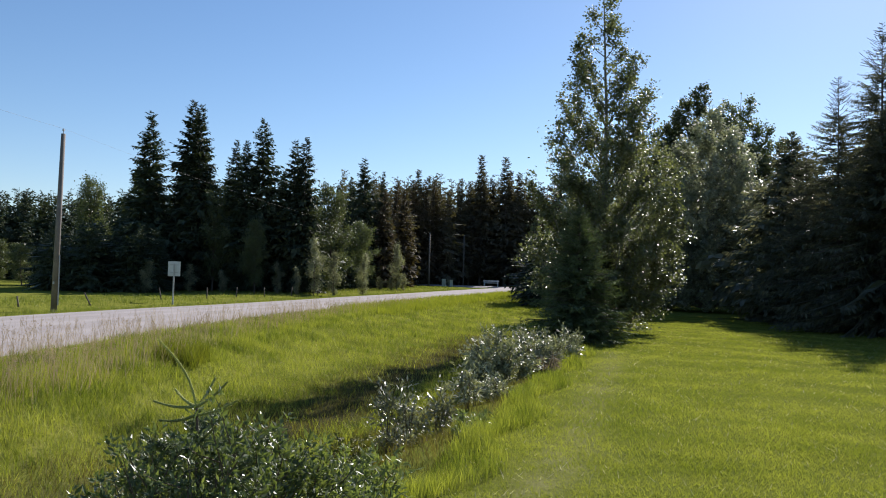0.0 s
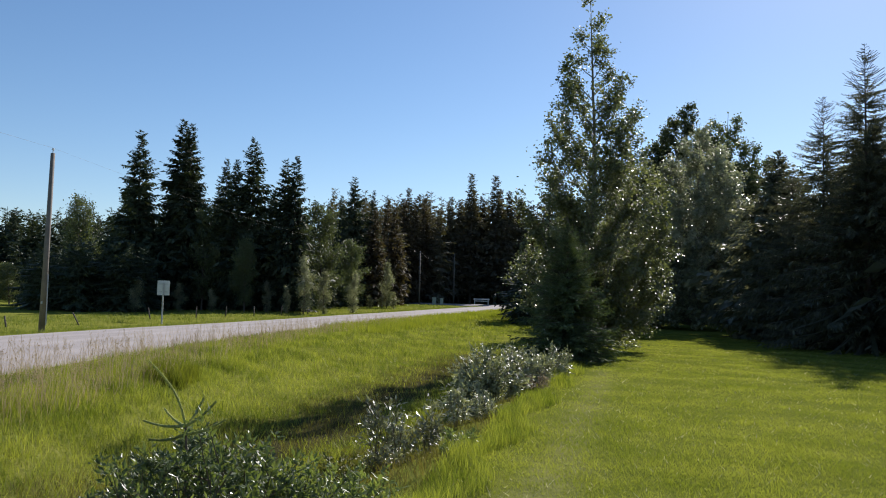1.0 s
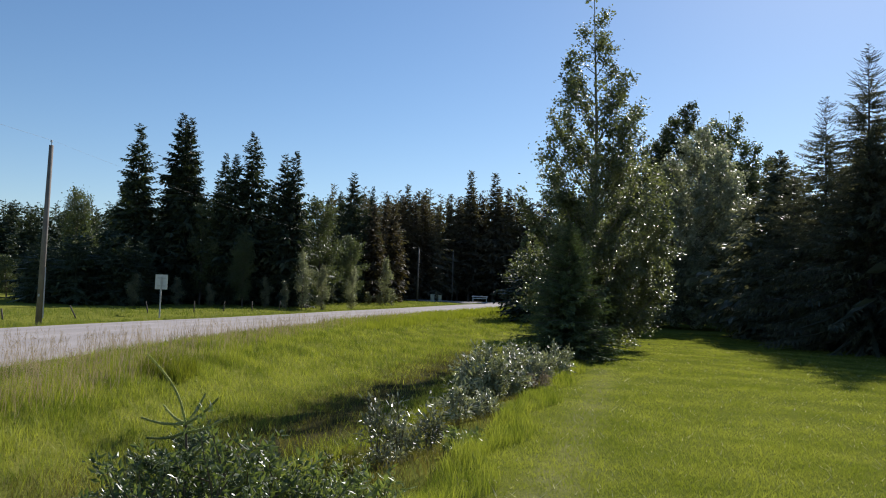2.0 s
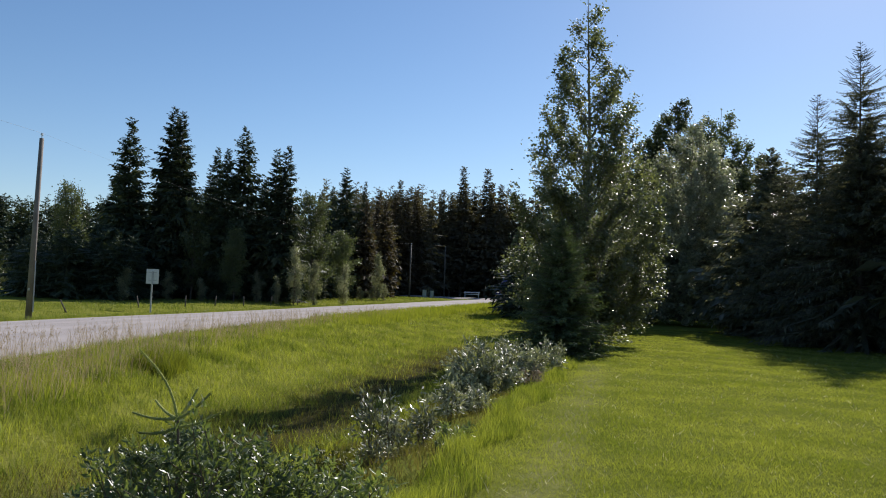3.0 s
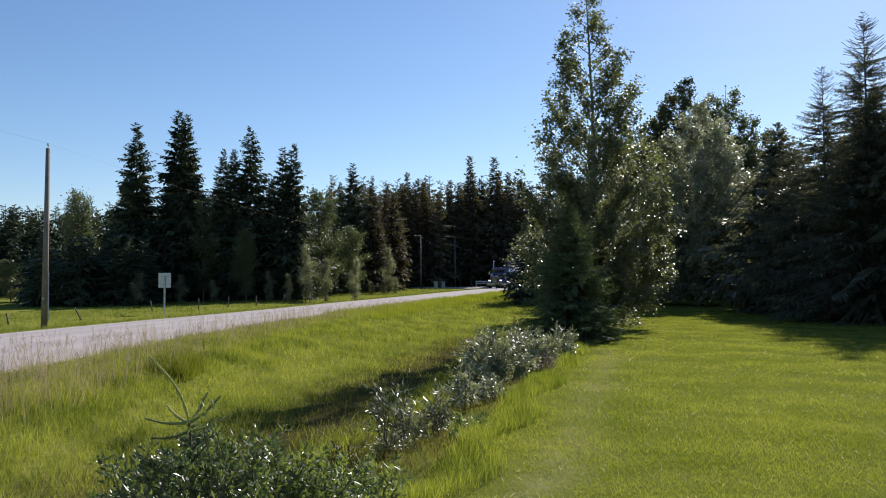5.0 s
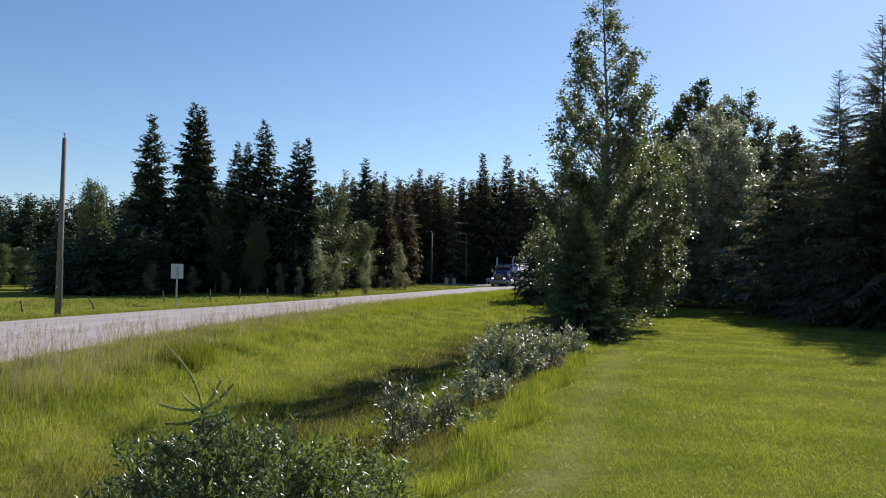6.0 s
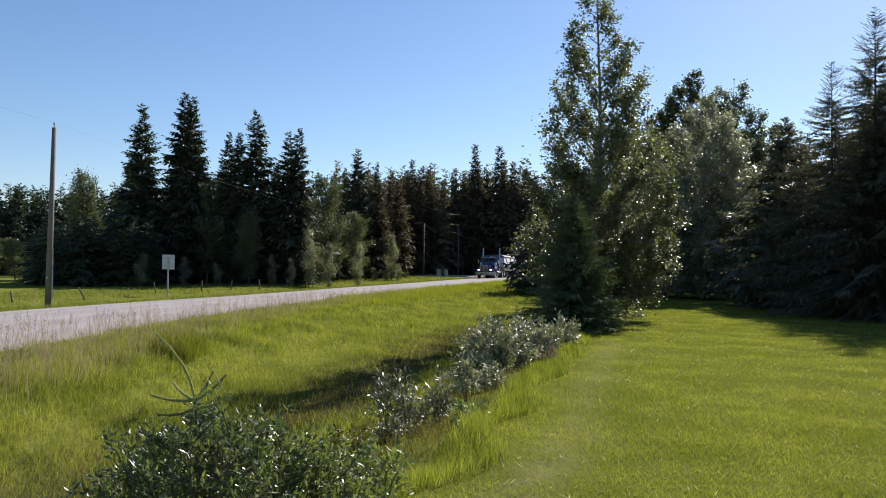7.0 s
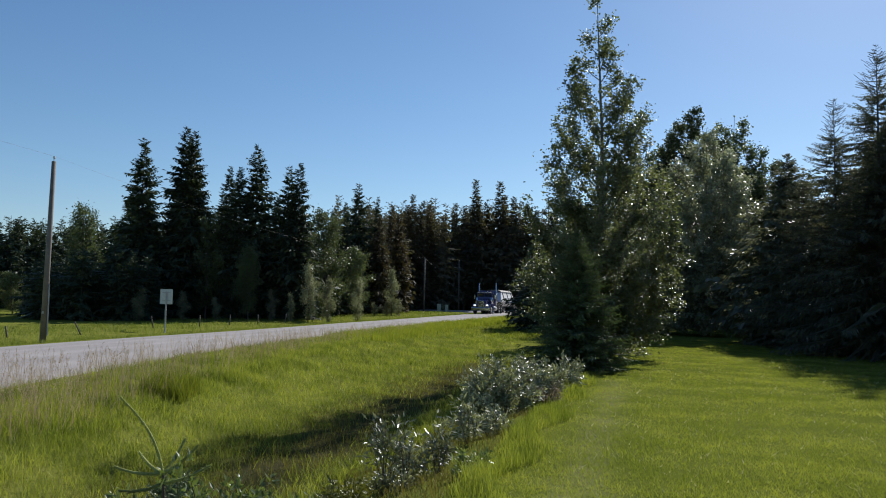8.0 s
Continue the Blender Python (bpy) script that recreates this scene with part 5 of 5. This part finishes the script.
def parked_car(x, y, turn):
    z = float(ground_z(x, y))
    root = tagged(put("parked_car", None, m=pose(x, y, z, 0, 0, turn)), "white car parked in the shade of the trees", "car")
    body = prism(bmesh.new(), [(-2.2, 0.35), (-2.25, 0.7), (-1.3, 0.9), (2.1, 0.95), (2.2, 0.4)], -0.85, 0.85)
    bmesh.ops.bevel(body, geom=list(body.edges), offset=0.08, segments=2, affect="EDGES")
    part("body", body, CAR_WHITE, root)
    top = box(bmesh.new(), 0, 0.35, 1.17, 1.5, 2.5, 0.5, 0.08, None, (0.82, 0.62))
    part("greenhouse", top, glass, root)
    part("roof", box(bmesh.new(), 0, 0.35, 1.43, 1.22, 1.55, 0.05, 0.02), CAR_WHITE, root)
    for s in (-1, 1):
        for yy in (-1.4, 1.35):
            bm = rod(bmesh.new(), (s * 0.62, yy, 0.32), (s * 0.86, yy, 0.32), 0.32, 0.32, 16)
            w_ = part("wheel", bm, RUBBER, root)
            part("rim", rod(bmesh.new(), (s * 0.86, yy, 0.32), (s * 0.875, yy, 0.32), 0.2, 0.2, 12), DULL_CHROME, w_)


tractor, trailer = make_tractor(), make_trailer()
parked_car(24.2, 70.0, 40)

# the way of the lorry: along the far lane of the bend, by arc length
LANE = 2.2
lane_t = unit(np.stack([SLOPE, np.ones_like(SLOPE)], 1))
lane = np.stack([RX, RY], 1) + np.stack([-lane_t[:, 1], lane_t[:, 0]], 1) * LANE
lane = lane[(RY > 40) & (RY < 195)]
lane_s = np.concatenate([[0], np.cumsum(np.linalg.norm(np.diff(lane, axis=0), axis=1))])
lane_z = rise(lane[:, 1]) + 0.1


def on_lane(s):
    return np.array([np.interp(s, lane_s, lane[:, 0]), np.interp(s, lane_s, lane[:, 1]), np.interp(s, lane_s, lane_z)])


# seconds and the bearing of the bumper, in degrees right of ahead
T_KEY = [0.0, 2.0, 3.5, 4.0, 4.5, 6.0, 6.5, 7.0, 8.0]
B_KEY = [7.6, 6.4, 5.45, 5.1, 4.65, 3.8, 3.6, 3.4, 3.0]
S_KEY = np.interp(B_KEY, np.degrees(np.arctan2(lane[:, 0], lane[:, 1])), lane_s)


def bumper_s(t):
    return float(np.interp(t, T_KEY, S_KEY))


def rig_pose(front, back):
    d = back - front
    return Matrix.Translation(front) @ pose(0, 0, 0, 0, 0, -math.degrees(math.atan2(d[0], d[1])))


def motions():
    steps = [k / 10 for k in range(81)]
    soft_s = np.array([np.mean([bumper_s(min(max(t + d, 0), 8)) for d in np.linspace(-0.7, 0.7, 15)]) for t in steps])
    a_rows, b_rows = [], []
    for t, s in zip(steps, soft_s):
        a_rows.append((t, rig_pose(on_lane(s), on_lane(s + 6.2))))
        b_rows.append((t, rig_pose(on_lane(s + 6.1), on_lane(s + 6.1 + 9.1))))
    walk(tractor, a_rows)
    walk(trailer, b_rows)
    for hub, x, y, r in WHEELS:
        walk(hub, [(t, pose(x, y, r, math.degrees((soft_s[0] - s) / r) % 360)) for t, s in zip(steps, soft_s)])


motions()
